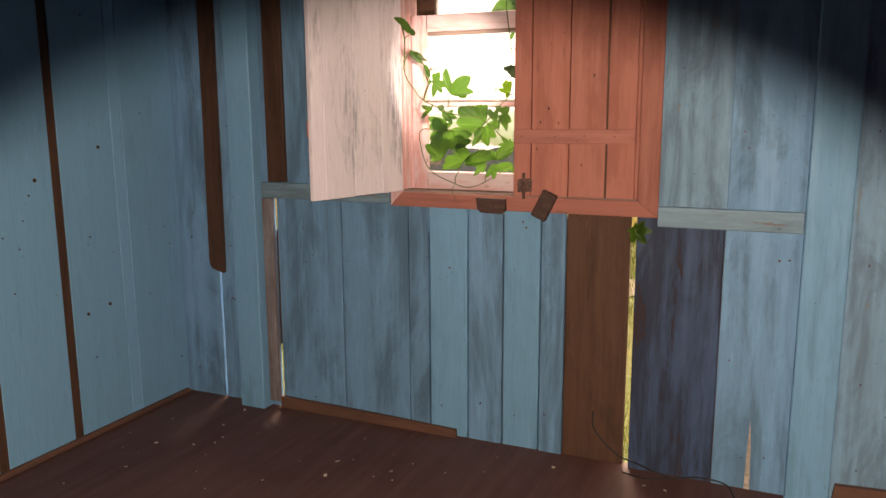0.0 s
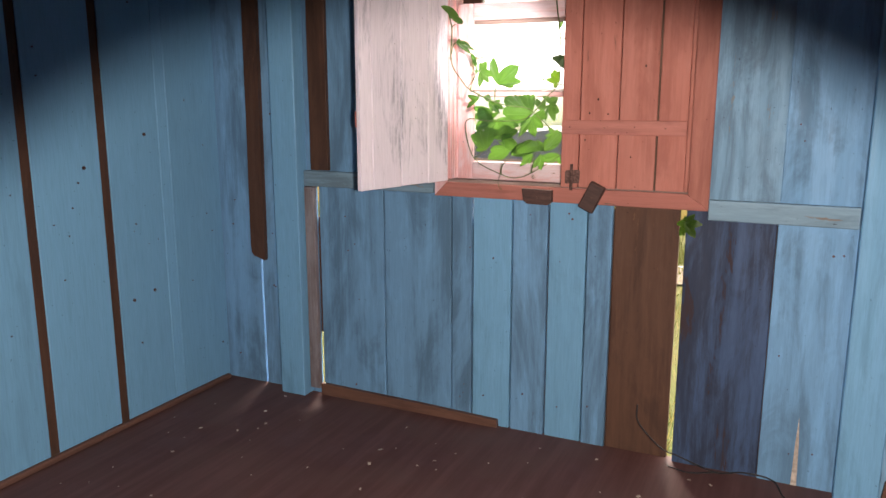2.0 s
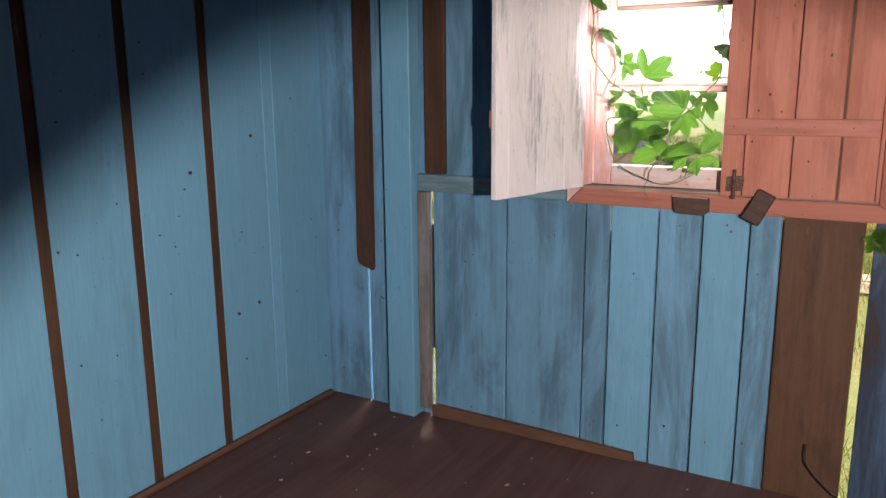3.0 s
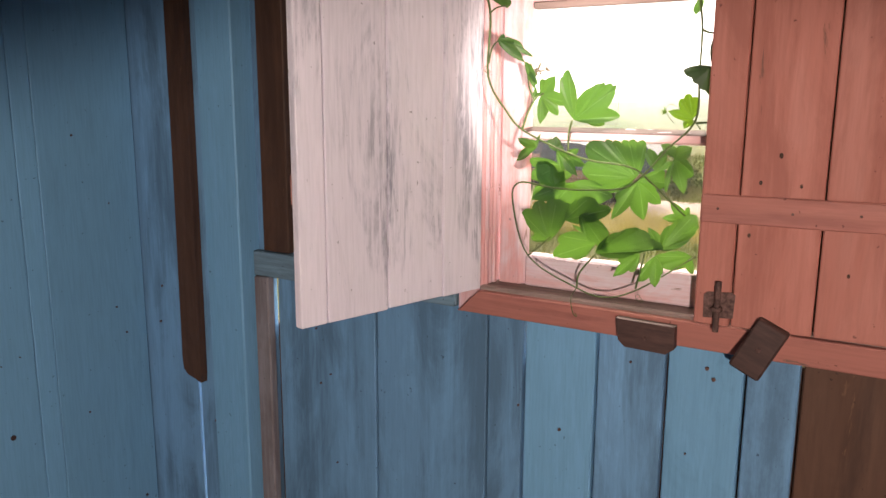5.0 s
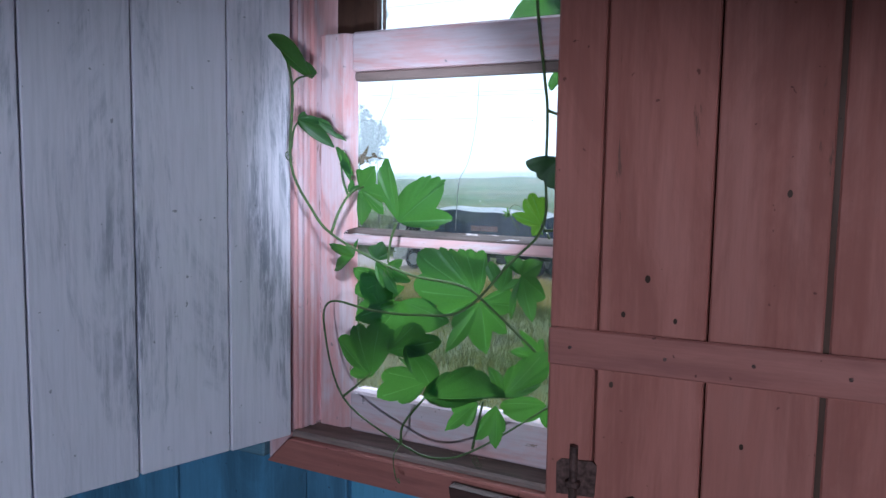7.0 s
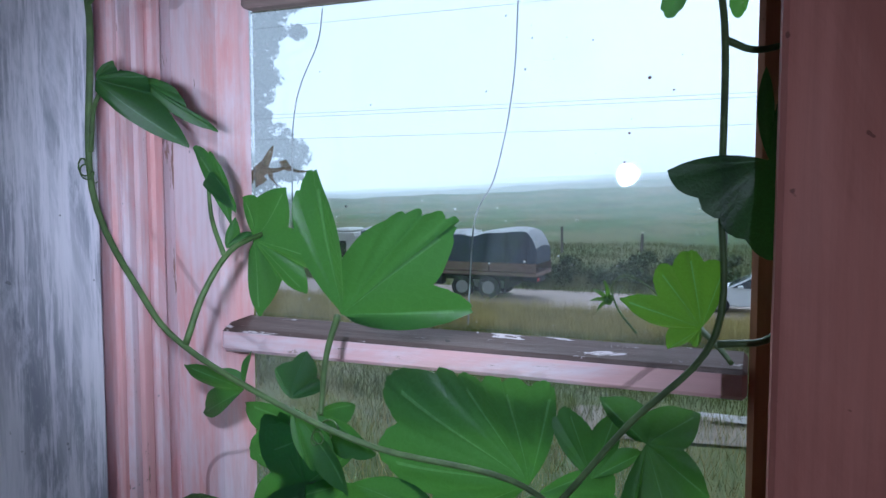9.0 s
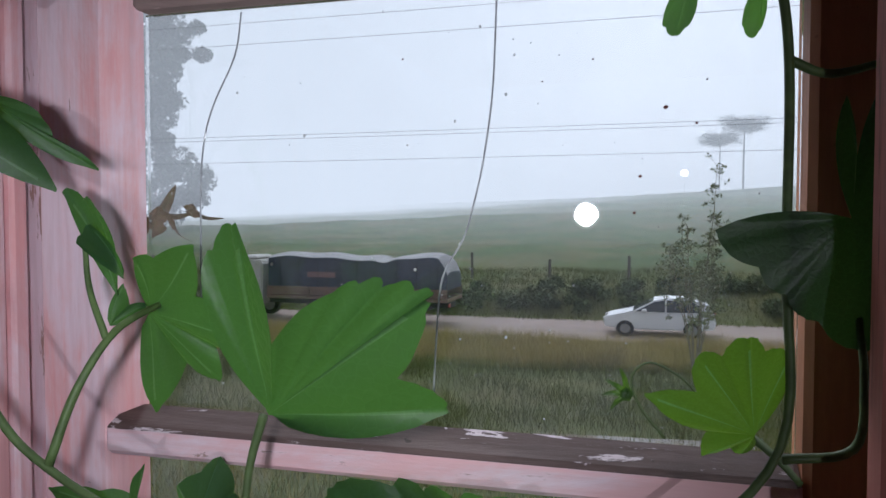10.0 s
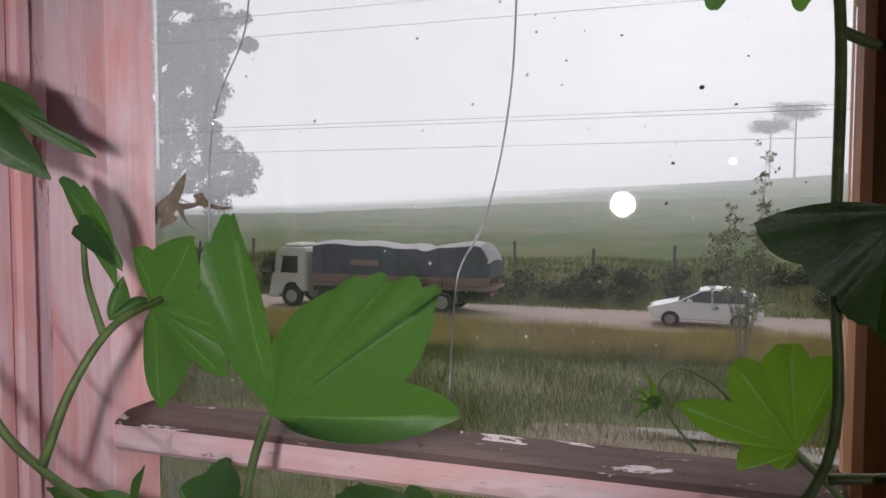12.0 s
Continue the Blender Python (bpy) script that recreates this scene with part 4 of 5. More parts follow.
def land_material():
    m, n, l, p = material("meadow")
    a = noise_node(n, l, 0.22, (1, 1, 1), 8, 0.65)
    b = noise_node(n, l, 3.0, (1, 1, 1), 6, 0.7)
    c = noise_node(n, l, 0.35, (0.5, 1, 1), 8, 0.72)
    tc = n.new("ShaderNodeTexCoord")
    sp = n.new("ShaderNodeSeparateXYZ")
    l.new(tc.outputs["Object"], sp.inputs[0])
    col = blend(n, l, ramp(n, l, a, 0.35, 0.65), (0.085, 0.105, 0.035), (0.125, 0.115, 0.05))
    col = blend(n, l, ramp(n, l, b, 0.4, 0.7, 0, 0.5), col, (0.085, 0.11, 0.04))
    far = ramp(n, l, sp.outputs["Y"], 36, 60)
    col = blend(n, l, far, col, blend(n, l, ramp(n, l, c, 0.5, 0.66, 0, 0.75), blend(n, l, ramp(n, l, a, 0.42, 0.6), (0.07, 0.115, 0.04), (0.125, 0.13, 0.062)), (0.04, 0.06, 0.022)))
    l.new(col, p.inputs["Base Color"])
    p.inputs["Roughness"].default_value = 0.95
    p.inputs["Specular IOR Level"].default_value = 0.1
    bump(n, l, p, b, 0.6, 0.15)
    return m


M_LAND = land_material()
M_ROAD = plain("pale_dirt_road", (0.30, 0.235, 0.20), 0.9, 0, 0.14, 1.6, (0.3, 1, 1), 0.3)
M_MUD = plain("wet_mud_track", (0.15, 0.115, 0.075), 0.8, 0, 0.3, 2.0, (0.4, 1, 1), 0.3)
M_PUDDLE = plain("puddle_water", (0.15, 0.125, 0.10), 0.3, 0, 0.2, 2.0, (1, 1, 1), 0.15, 0.4)
M_GRASS = plain("green_grass", (0.12, 0.14, 0.032), 0.85, 0, 0.35, 1.3, (1, 1, 1), 0.0, 0.15)
M_STRAW = plain("dry_grass", (0.37, 0.30, 0.11), 0.85, 0, 0.3, 1.3, (1, 1, 1), 0.0, 0.15)
M_BUSH = plain("bush_leaves", (0.075, 0.105, 0.04), 0.8, 0, 0.4, 3, (1, 1, 1), 0.0, 0.15)
M_TREE = plain("eucalypt_leaves", (0.07, 0.095, 0.06), 0.8, 0, 0.3, 1, (1, 1, 1), 0.0, 0.15)
M_SHRUB = plain("shrub_leaves", (0.21, 0.235, 0.12), 0.75, 0, 0.3, 6, (1, 1, 1), 0.0, 0.2)
M_BARK = plain("grey_bark", (0.13, 0.105, 0.085), 0.9, 0, 0.3, 6, (1, 1, 0.3), 0.5)
M_TWIG = plain("pale_twigs", (0.25, 0.22, 0.15), 0.9, 0, 0.3, 10)
M_POST = plain("old_fence_wood", (0.12, 0.105, 0.09), 0.9, 0, 0.3, 20, (1, 1, 0.2))
M_WIRE = plain("dark_wire", (0.16, 0.16, 0.17), 0.6, 0.3, 0.1, 5)


def grid_land(xs, ys, name, mat, lift=0.0):
    X, Y = np.meshgrid(xs, ys)
    Z = hill(X, Y) + lift
    nx = len(xs)
    verts = np.stack([X.ravel(), Y.ravel(), Z.ravel()], 1).tolist()
    faces = [(j * nx + i, j * nx + i + 1, (j + 1) * nx + i + 1, (j + 1) * nx + i) for j in range(len(ys) - 1) for i in range(nx - 1)]
    me = bpy.data.meshes.new(name)
    me.from_pydata(verts, [], faces)
    me.materials.append(mat)
    for f in me.polygons:
        f.use_smooth = True
    return new(name, me)


near = np.arange(-60, 61, 1.0)
xs = np.concatenate([-60 - np.geomspace(2, 1500, 30)[::-1], near, 60 + np.geomspace(2, 1500, 30)])
ys = np.concatenate([-np.geomspace(2, 600, 14)[::-1], np.arange(0, 60, 0.75), np.arange(60, 160, 3.0), 160 + np.geomspace(4, 1800, 24)])
tagged(grid_land(xs, ys, "ground", M_LAND), "green and straw-coloured meadow sloping to a misty hill", "ground", kind="structure")
tagged(grid_land(np.arange(-140, 141, 2.0), np.linspace(31.0, 36.7, 7), "road", M_ROAD, 0.03), "pale dirt road below the meadow", "road", kind="structure")
tagged(grid_land(np.arange(-3.4, 9.1, 0.4), np.linspace(11.6, 13.6, 8), "track", M_MUD, 0.03), "wet mud track before the house", "road", kind="structure")
for px, py, a, b in ((-0.8, 12.9, 0.9, 0.22), (0.9, 12.6, 1.3, 0.25), (0.2, 12.1, 0.7, 0.14)):
    bm = bmesh.new()
    vs = []
    for k in range(28):
        t = k * math.tau / 28
        w = 1 + 0.18 * math.sin(3 * t + px) + 0.1 * math.sin(5 * t)
        x, y = px + a * w * math.cos(t), py + b * w * math.sin(t)
        vs.append(bm.verts.new((x, y, float(hill(np.float64(px), np.float64(py))) + 0.10)))
    bm.faces.new(vs)
    pud = part("puddle", bm, M_PUDDLE)
    tagged(pud, "shallow puddle in the wheel track", "puddle", "puddles", "structure")


def tufts(name, label, count, region, tall, wide, mat, seed, lean=0.35):
    """Many single blades, one mesh."""
    g = np.random.default_rng(seed)
    x = g.uniform(region[0], region[1], count)
    y = g.uniform(region[2], region[3], count)
    patch = np.sin(x * 0.8 + 1.3 * np.sin(y * 0.7)) * np.sin(y * 1.1 + x * 0.3)
    keep = g.uniform(-1, 1, count) < patch + 0.45
    x, y = x[keep], y[keep]
    c = len(x)
    z = hill(x, y)
    h = tall * g.uniform(0.45, 1.1, c)
    a = g.uniform(0, math.pi, c)
    dx, dy = np.cos(a) * wide * 0.5, np.sin(a) * wide * 0.5
    lx, ly = g.normal(0, lean, c) * h, g.normal(0, lean, c) * h
    v = np.empty((c * 3, 3))
    v[0::3] = np.stack([x - dx, y - dy, z - 0.02], 1)
    v[1::3] = np.stack([x + dx, y + dy, z - 0.02], 1)
    v[2::3] = np.stack([x + lx, y + ly, z + h], 1)
    me = bpy.data.meshes.new(name)
    me.from_pydata(v.tolist(), [], np.arange(c * 3).reshape(-1, 3).tolist())
    me.materials.append(mat)
    return tagged(new(name, me), label, "grass", kind="stuff")


tufts("grass", "tall straw-coloured grass beside the road", 130000, (-34, 10, 21.5, 30.6), 0.62, 0.013, M_STRAW, 1)
tufts("grass", "green grass on the slope below the house", 190000, (-30, 10, 12.5, 30.2), 0.30, 0.013, M_GRASS, 2)
tufts("grass", "short green grass before the house", 40000, (-12, 8, 4.0, 13.5), 0.2, 0.009, M_GRASS, 3)
tufts("grass", "straw-coloured tufts before the house", 20000, (-12, 8, 4.0, 13.5), 0.28, 0.008, M_STRAW, 4)
tufts("grass", "rough grass on the bank behind the road", 70000, (-60, 25, 36, 48), 0.32, 0.03, M_GRASS, 5)


def clumps(centres, size, leaf_size, per, seed):
    """Leaf cards scattered about centres, as plain arrays of small quads."""
    g = np.random.default_rng(seed)
    c = np.repeat(np.asarray(centres, float), per, axis=0)
    s = np.repeat(np.asarray(size, float), per)
    d = g.normal(0, 1, c.shape)
    d /= np.linalg.norm(d, axis=1)[:, None]
    p = c + d * (s * g.uniform(0.25, 1.0, len(s)) ** 0.6)[:, None] * np.array([1, 1, 0.8])
    u = g.normal(0, 1, c.shape)
    u /= np.linalg.norm(u, axis=1)[:, None]
    w = np.cross(u, g.normal(0, 1, c.shape))
    w /= np.linalg.norm(w, axis=1)[:, None]
    k = leaf_size * g.uniform(0.6, 1.3, len(p))[:, None]
    v = np.empty((len(p) * 4, 3))
    v[0::4], v[1::4], v[2::4], v[3::4] = p - u * k, p - w * k * 0.4, p + u * k, p + w * k * 0.4
    return v, np.arange(len(p) * 4).reshape(-1, 4)


def foliage(name, arrays, mat, parent=None):
    v, f = arrays
    me = bpy.data.meshes.new(name)
    me.from_pydata(v.tolist(), [], f.tolist())
    me.materials.append(mat)
    ob = new(name, me)
    if parent is not None:
        ob.parent = parent
    return ob


def ground_at(x, y):
    return float(hill(np.float64(x), np.float64(y)))


# hedge of low bushes on the bank
g = np.random.default_rng(11)
for k in range(54):
    x = -64 + k * 1.6 + g.uniform(-0.8, 0.8)
    y = 38.4 + g.uniform(-0.7, 1.6)
    z = ground_at(x, y)
    cs = [(x + g.uniform(-1.3, 1.3), y + g.uniform(-0.6, 0.6), z + g.uniform(0.0, 0.6)) for _ in range(9)]
    b = foliage("bush", clumps(cs, g.uniform(0.3, 0.6, 9), 0.11, 120, 40 + k), M_BUSH)
    tagged(b, "low dark green bush on the road bank", "bush", "hedge bushes")

# tall misty gum tree
def tree(name, label, x, y, height, crown_w, clump, leaf_size, per, seed, mat=M_TREE, low=0.2):
    g = np.random.default_rng(seed)
    z = ground_at(x, y)
    t = thing(name, label, "tree", at=(x, y, z))
    bm = tube(smooth_line([(0, 0, -0.3), (height * 0.02, 0, height * 0.3), (-height * 0.015, 0, height * 0.6), (0, 0, height * 0.93)]), height * 0.018, sides=8, taper=0.25)
    cs, ss = [], []
    for k in range(clump):
        f = low + (1 - low) * (k + 0.5) / clump
        a = k * 2.4 + g.uniform(-0.5, 0.5)
        spread = crown_w * (math.sin(math.pi * min(1, 0.16 + 0.82 * f)) ** 0.7) * g.uniform(0.35, 1.0)
        c = (math.cos(a) * spread, math.sin(a) * spread, height * f)
        tube([(0, 0, height * max(0.1, f - 0.14)), (c[0] * 0.5, c[1] * 0.5, height * (f - 0.04)), c], height * 0.005, bm, 5, 0.3)
        for _ in range(4):
            cs.append((c[0] + g.normal(0, 0.12) * crown_w, c[1] + g.normal(0, 0.12) * crown_w, c[2] + g.normal(0, 0.03) * height))
            ss.append(crown_w * g.uniform(0.10, 0.22))
    part("trunk", bm, M_BARK, t)
    foliage("crown", clumps(cs, ss, leaf_size, per, seed + 1), mat, t)
    return t


tree("gum_tree", "tall grey-green gum tree standing in mist", -60.5, 76, 30.7, 9.7, 58, 0.34, 260, 5, low=0.09)
tree("small_tree", "small rounded tree far off in the mist", -56.6, 101, 3.9, 1.15, 14, 0.14, 130, 8, low=0.25)


def umbrella_pine(x, y, height, crown, seed):
    g = np.random.default_rng(seed)
    z = ground_at(x, y)
    t = thing("umbrella_pine", "tall umbrella-crowned pine on the misty hill", "tree", group="umbrella pines", at=(x, y, z))
    bm = tube([(0, 0, -0.3), (0, 0, height * 0.5), (0.1, 0, height)], height * 0.018, sides=7, taper=0.6)
    cs, ss = [], []
    for k in range(13):
        a = k * math.tau / 13 + g.uniform(-0.2, 0.2)
        r = crown * g.uniform(0.6, 1.0)
        c = (math.cos(a) * r, math.sin(a) * r, height * (1.0 + 0.05 * g.uniform(-0.5, 1)))
        tube([(0, 0, height * 0.93), (c[0] * 0.5, c[1] * 0.5, height * 0.94), c], 0.06, bm, 5, 0.6)
        for q in (1.0, 0.65, 0.35):
            cs.append((c[0] * q, c[1] * q, c[2] + g.uniform(-0.5, 0.4)))
            ss.append(crown * 0.33)
    part("trunk", bm, M_BARK, t)
    foliage("crown", clumps(cs, ss, 0.17, 95, seed), M_TREE, t)


umbrella_pine(8.0, 134, 8.2, 3.4, 21)
umbrella_pine(11.8, 136, 10.6, 3.9, 22)

# slender shrub in the meadow
shrub = thing("shrub", "slender upright shrub with sparse pale green leaves", "shrub", at=(-0.25, 20.9, ground_at(-0.25, 20.9)))
g = np.random.default_rng(31)
bm = bmesh.new()
cs = []
for k in range(12):
    a = k * 2.4
    top = g.uniform(2.2, 4.3) if k else 4.9
    out = (1.25 - 0.2 * top) * g.uniform(0.5, 1.0) + 0.15
    dx, dy = math.cos(a) * out, math.sin(a) * out
    pts = smooth_line([(0, 0, -0.1), (dx * 0.35, dy * 0.35, top * 0.4), (dx * 0.85, dy * 0.85, top * 0.75), (dx, dy, top)], 5)
    tube(pts, 0.018, bm, 5, 0.25)
    for p in pts[7:]:
        for _ in range(3):
            q = p + Vector(g.normal(0, 0.11, 3).tolist())
            tube([p, q], 0.005, bm, 4, 0.5)
            cs.append(tuple(q))
part("branches", bm, M_TWIG, shrub)
foliage("leaves", clumps(cs, [0.09] * len(cs), 0.045, 12, 33), M_SHRUB, shrub)

# fence on the bank, power lines over the road
for k in range(22):
    x, y = -60 + k * 4.1, 43.0 + 0.25 * math.sin(k * 2.0)
    z = ground_at(x, y)
    p = part("fence_post", box(-0.06, 0.06, -0.06, 0.06, -0.2, 1.25 + 0.15 * math.sin(k * 3.3), 0.01), M_POST)
    p.matrix_local = pose(x, y, z, 2 * math.sin(k), 2 * math.cos(k * 1.7), 10 * k)
    tagged(p, "weathered wooden fence post on the bank", "fence post", "fence posts")
for y, z, sag in ((40.0, 5.75, 0.25), (40.4, 6.0, 0.25), (40.2, 4.55, 0.3), (38.0, 10.4, 0.3), (38.4, 11.6, 0.3)):
    pts = [(x, y, z + 0.06 + sag * ((x + 15) / 60.0) ** 2) for x in range(-120, 91, 15)]
    part_ob = part("power_line", tube(pts, 0.0095, sides=5), M_WIRE)
    tagged(part_ob, "thin dark overhead power line", "cable", "power lines")

M_POLE = plain("grey_pole_wood", (0.16, 0.14, 0.12), 0.9, 0, 0.3, 8, (1, 1, 0.2))
for x in (-120, 90):
    z = ground_at(x, 39.2)
    pole = thing("utility_pole", "grey wooden utility pole carrying the power lines", "utility pole", group="utility poles", at=(x, 39.2, z))
    part("pole", tube([(0, 0, -0.5), (0, 0, 13.6 - z)], 0.16, sides=10, taper=0.7), M_POLE, pole)
    for h in (5.6, 6.7, 7.0, 11.6, 12.8):
        part("crossarm", box(-0.06, 0.06, -1.4, 1.4, h - z - 0.06, h - z + 0.06, 0.01), M_POLE, pole)

# lit yard lamp on the hill
M_BULB, bulb_nodes, bulb_links, bulb_shader = material("lit_lamp_glass")
bulb_shader.inputs["Emission Color"].default_value = (1.0, 0.95, 0.82, 1)
bulb_shader.inputs["Emission Strength"].default_value = 14
lamp_foot = ground_at(2.3, 122.6)
yard_lamp = thing("street_lamp", "lit lamp on a thin pole on the misty hill", "lamp", at=(2.3, 122.6, lamp_foot))
part("pole", tube([(0, 0, -0.3), (0, 0, 8.2 - lamp_foot)], 0.035, sides=8, taper=0.7), M_POLE, yard_lamp)
bm = bmesh.new()
bmesh.ops.create_uvsphere(bm, u_segments=16, v_segments=10, radius=0.5, matrix=Matrix.Translation((0, 0, 8.3 - lamp_foot)) @ Matrix.Diagonal((1.0, 1.0, 0.9, 1)))
part("bulb", bm, M_BULB, yard_lamp, "glowing warm white lamp glass", True)

# flat glowing sheets that paint the mist between the hill and the sky
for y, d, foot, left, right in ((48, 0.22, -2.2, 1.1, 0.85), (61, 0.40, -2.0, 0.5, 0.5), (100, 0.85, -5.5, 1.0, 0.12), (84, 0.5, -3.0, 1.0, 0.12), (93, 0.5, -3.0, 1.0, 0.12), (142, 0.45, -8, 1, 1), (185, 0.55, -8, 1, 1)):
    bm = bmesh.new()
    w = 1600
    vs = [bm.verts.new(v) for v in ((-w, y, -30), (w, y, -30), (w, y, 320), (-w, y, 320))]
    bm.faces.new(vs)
    mob = part("glowing_mist_sheet", bm, glowing_mist_material("mist", d, foot, left, right))
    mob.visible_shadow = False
    tagged(mob, "flat glowing sheet painting pale grey mist over the meadow", "mist", kind="structure")

# ---- vehicles ----
M_CAB = plain("dusty_white_paint", (0.44, 0.43, 0.39), 0.4, 0, 0.08, 4)
M_CAR = plain("white_car_paint", (0.75, 0.76, 0.77), 0.25, 0, 0.03, 3, (1, 1, 1), 0.02)
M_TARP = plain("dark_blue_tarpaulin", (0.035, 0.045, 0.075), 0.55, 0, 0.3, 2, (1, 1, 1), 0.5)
M_TARP_TOP = plain("pale_tarpaulin_top", (0.27, 0.27, 0.28), 0.7, 0, 0.15, 3)
M_SIDE = plain("brown_truck_boards", (0.17, 0.11, 0.085), 0.7, 0, 0.3, 6, (0.2, 1, 1))
M_CHASSIS = plain("black_chassis", (0.03, 0.03, 0.032), 0.7, 0, 0.3, 8)
M_TYRE = plain("tyre_rubber", (0.025, 0.025, 0.026), 0.85, 0, 0.2, 10)
M_RIM = plain("dull_steel_rim", (0.33, 0.33, 0.34), 0.4, 0.8, 0.15, 10)
M_DARKGLASS = plain("dark_vehicle_glass", (0.02, 0.024, 0.028), 0.08, 0, 0.1, 3, (1, 1, 1), 0.0, 0.6)
M_LAMP = plain("lamp_glass", (0.6, 0.6, 0.58), 0.15, 0, 0.05, 5)
M_RED = plain("red_lamp", (0.35, 0.03, 0.02), 0.3, 0, 0.1, 5)
M_LETTER = plain("faded_marking", (0.20, 0.12, 0.12), 0.7, 0, 0.1, 5)


def wheel(parent, x, y, r, w, z):
    tyre = part("wheel", cylinder(r, w, pose(x, y, z + r, 90), sides=28), M_TYRE, parent)
    part("rim", cylinder(r * 0.58, w + 0.03, pose(x, y, z + r, 90), sides=20), M_RIM, tyre)
    return tyre


def truck(x, y):
    """Front at x = 0, the body runs to x = 11; the near side faces the house."""
    z = ground_at(x, y) + 0.03
    t = thing("truck", "flatbed truck with dusty white cab and dark blue tarpaulin load", "truck", at=(x, y, z))
    cab = bmesh.new()
    prof = [(0.05, 0.55), (0.0, 1.2), (0.12, 1.55), (0.32, 2.62), (0.55, 2.78), (1.85, 2.78), (1.95, 2.6), (1.95, 0.75), (1.6, 0.75), (1.55, 1.0), (1.35, 1.22), (0.95, 1.22), (0.72, 1.0), (0.66, 0.55)]
    prism(prof, -1.22, 1.22, cab)
    bmesh.ops.bevel(cab, geom=[e for e in cab.edges if abs(e.verts[0].co.y - e.verts[1].co.y) < 0.01], offset=0.06, segments=2, affect="EDGES")
    body = part("cab", cab, M_CAB, t)
    part("side_window", prism([(0.55, 1.6), (0.72, 2.4), (1.5, 2.4), (1.5, 1.6)], -1.235, -1.222), M_DARKGLASS, body)
    part("side_window", prism([(0.55, 1.6), (0.72, 2.4), (1.5, 2.4), (1.5, 1.6)], 1.222, 1.235), M_DARKGLASS, body)
    ws = box(-0.012, 0.012, -1.05, 1.05, 0, 0.95, 0.004)
    part("windscreen", moved(ws, pose(0.115, 0, 1.58, 0, 10.6, 0)), M_DARKGLASS, body)
    part("roof_fairing", moved(box(-0.45, 0.45, -0.8, 0.8, 0, 0.2, 0.08), pose(1.0, 0, 2.77)), M_CAB, body)
    part("mirror", box(0.2, 0.3, -1.45, -1.28, 1.6, 2.25, 0.03), M_CHASSIS, body)
    part("bumper", box(-0.1, 0.5, -1.23, 1.23, 0.42, 0.75, 0.05), M_CAB, body)
    for s in (-0.9, 0.9):
        part("headlight", box(-0.12, 0.02, s - 0.2, s + 0.2, 0.78, 0.98, 0.03), M_LAMP, body)
    part("chassis", box(1.2, 10.9, -0.5, 0.5, 0.75, 1.0, 0.02), M_CHASSIS, t)
    bed = part("bed", box(2.2, 11.0, -1.28, 1.28, 1.05, 1.22, 0.02), M_SIDE, t)
    for k in range(4):
        for s in (-1.3, 1.27):
            part("side_board", box(2.22 + k * 2.2, 4.38 + k * 2.2, s, s + 0.03, 1.24, 1.62, 0.01), M_SIDE, bed)
    load = bmesh.new()
    nx, ny = 44, 12
    grid = []
    for i in range(nx + 1):
        u = i / nx
        row = []
        for j in range(ny + 1):
            v = j / ny * 2 - 1
            xx = 2.3 + 8.65 * u
            hh = 1.62 + 1.45 * (1 - 0.10 * abs(v) ** 3) + 0.06 * math.sin(u * 9) + 0.04 * math.sin(u * 23 + v) - 0.2 * math.exp(-((u - 0.66) / 0.05) ** 2)
            end = max(0.0, (u - 0.94) / 0.06)
            hh -= 0.7 * end * end
            row.append(load.verts.new((xx, 1.22 * v * (1 - 0.03 * end), hh)))
        grid.append(row)
    # top faces take the paler material, the sides stay dark blue
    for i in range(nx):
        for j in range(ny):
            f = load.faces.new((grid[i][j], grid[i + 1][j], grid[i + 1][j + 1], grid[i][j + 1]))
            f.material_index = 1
    for j, s in ((0, -1), (ny, 1)):
        low = [load.verts.new((grid[i][j].co.x, 1.27 * s + 0.02 * math.sin(i * 1.7), 1.60)) for i in range(nx + 1)]
        for i in range(nx):
            load.faces.new((grid[i][j], grid[i + 1][j], low[i + 1], low[i]))
    for i in (0, nx):
        low = [load.verts.new((grid[i][j].co.x, grid[i][j].co.y, 1.60)) for j in range(ny + 1)]
        for j in range(ny):
            load.faces.new((grid[i][j], grid[i][j + 1], low[j + 1], low[j]))
    cover = part("tarpaulin", load, (M_TARP, M_TARP_TOP), t, "dark blue tarpaulin with a pale top")
    for k in range(9):
        part("rope", box(2.9 + k * 0.95, 2.93 + k * 0.95, -1.305, -1.285, 1.62, 2.9, 0.004), M_CHASSIS, cover)
    part("marking", box(4.3, 5.7, -1.30, -1.29, 2.05, 2.3, 0.002), M_LETTER, cover)
    for xx in (1.15, 7.5, 8.75):
        for s in (-1.08, 1.08):
            wheel(t, xx, s, 0.5, 0.3, 0.0)
    for xx in (4.2, 5.6):
        part("tool_box", box(xx, xx + 0.9, -1.15, -0.7, 0.55, 1.02, 0.03), M_CHASSIS, t)
    part("mudguard", box(9.5, 9.54, -1.25, 1.25, 0.45, 1.05, 0.01), M_CHASSIS, t)
    part("rear_lamp", box(11.0, 11.03, -1.2, -0.9, 0.85, 1.0, 0.01), M_RED, t)
    return t


truck(-19.75, 34.0).scale = (0.94, 0.94, 0.95)


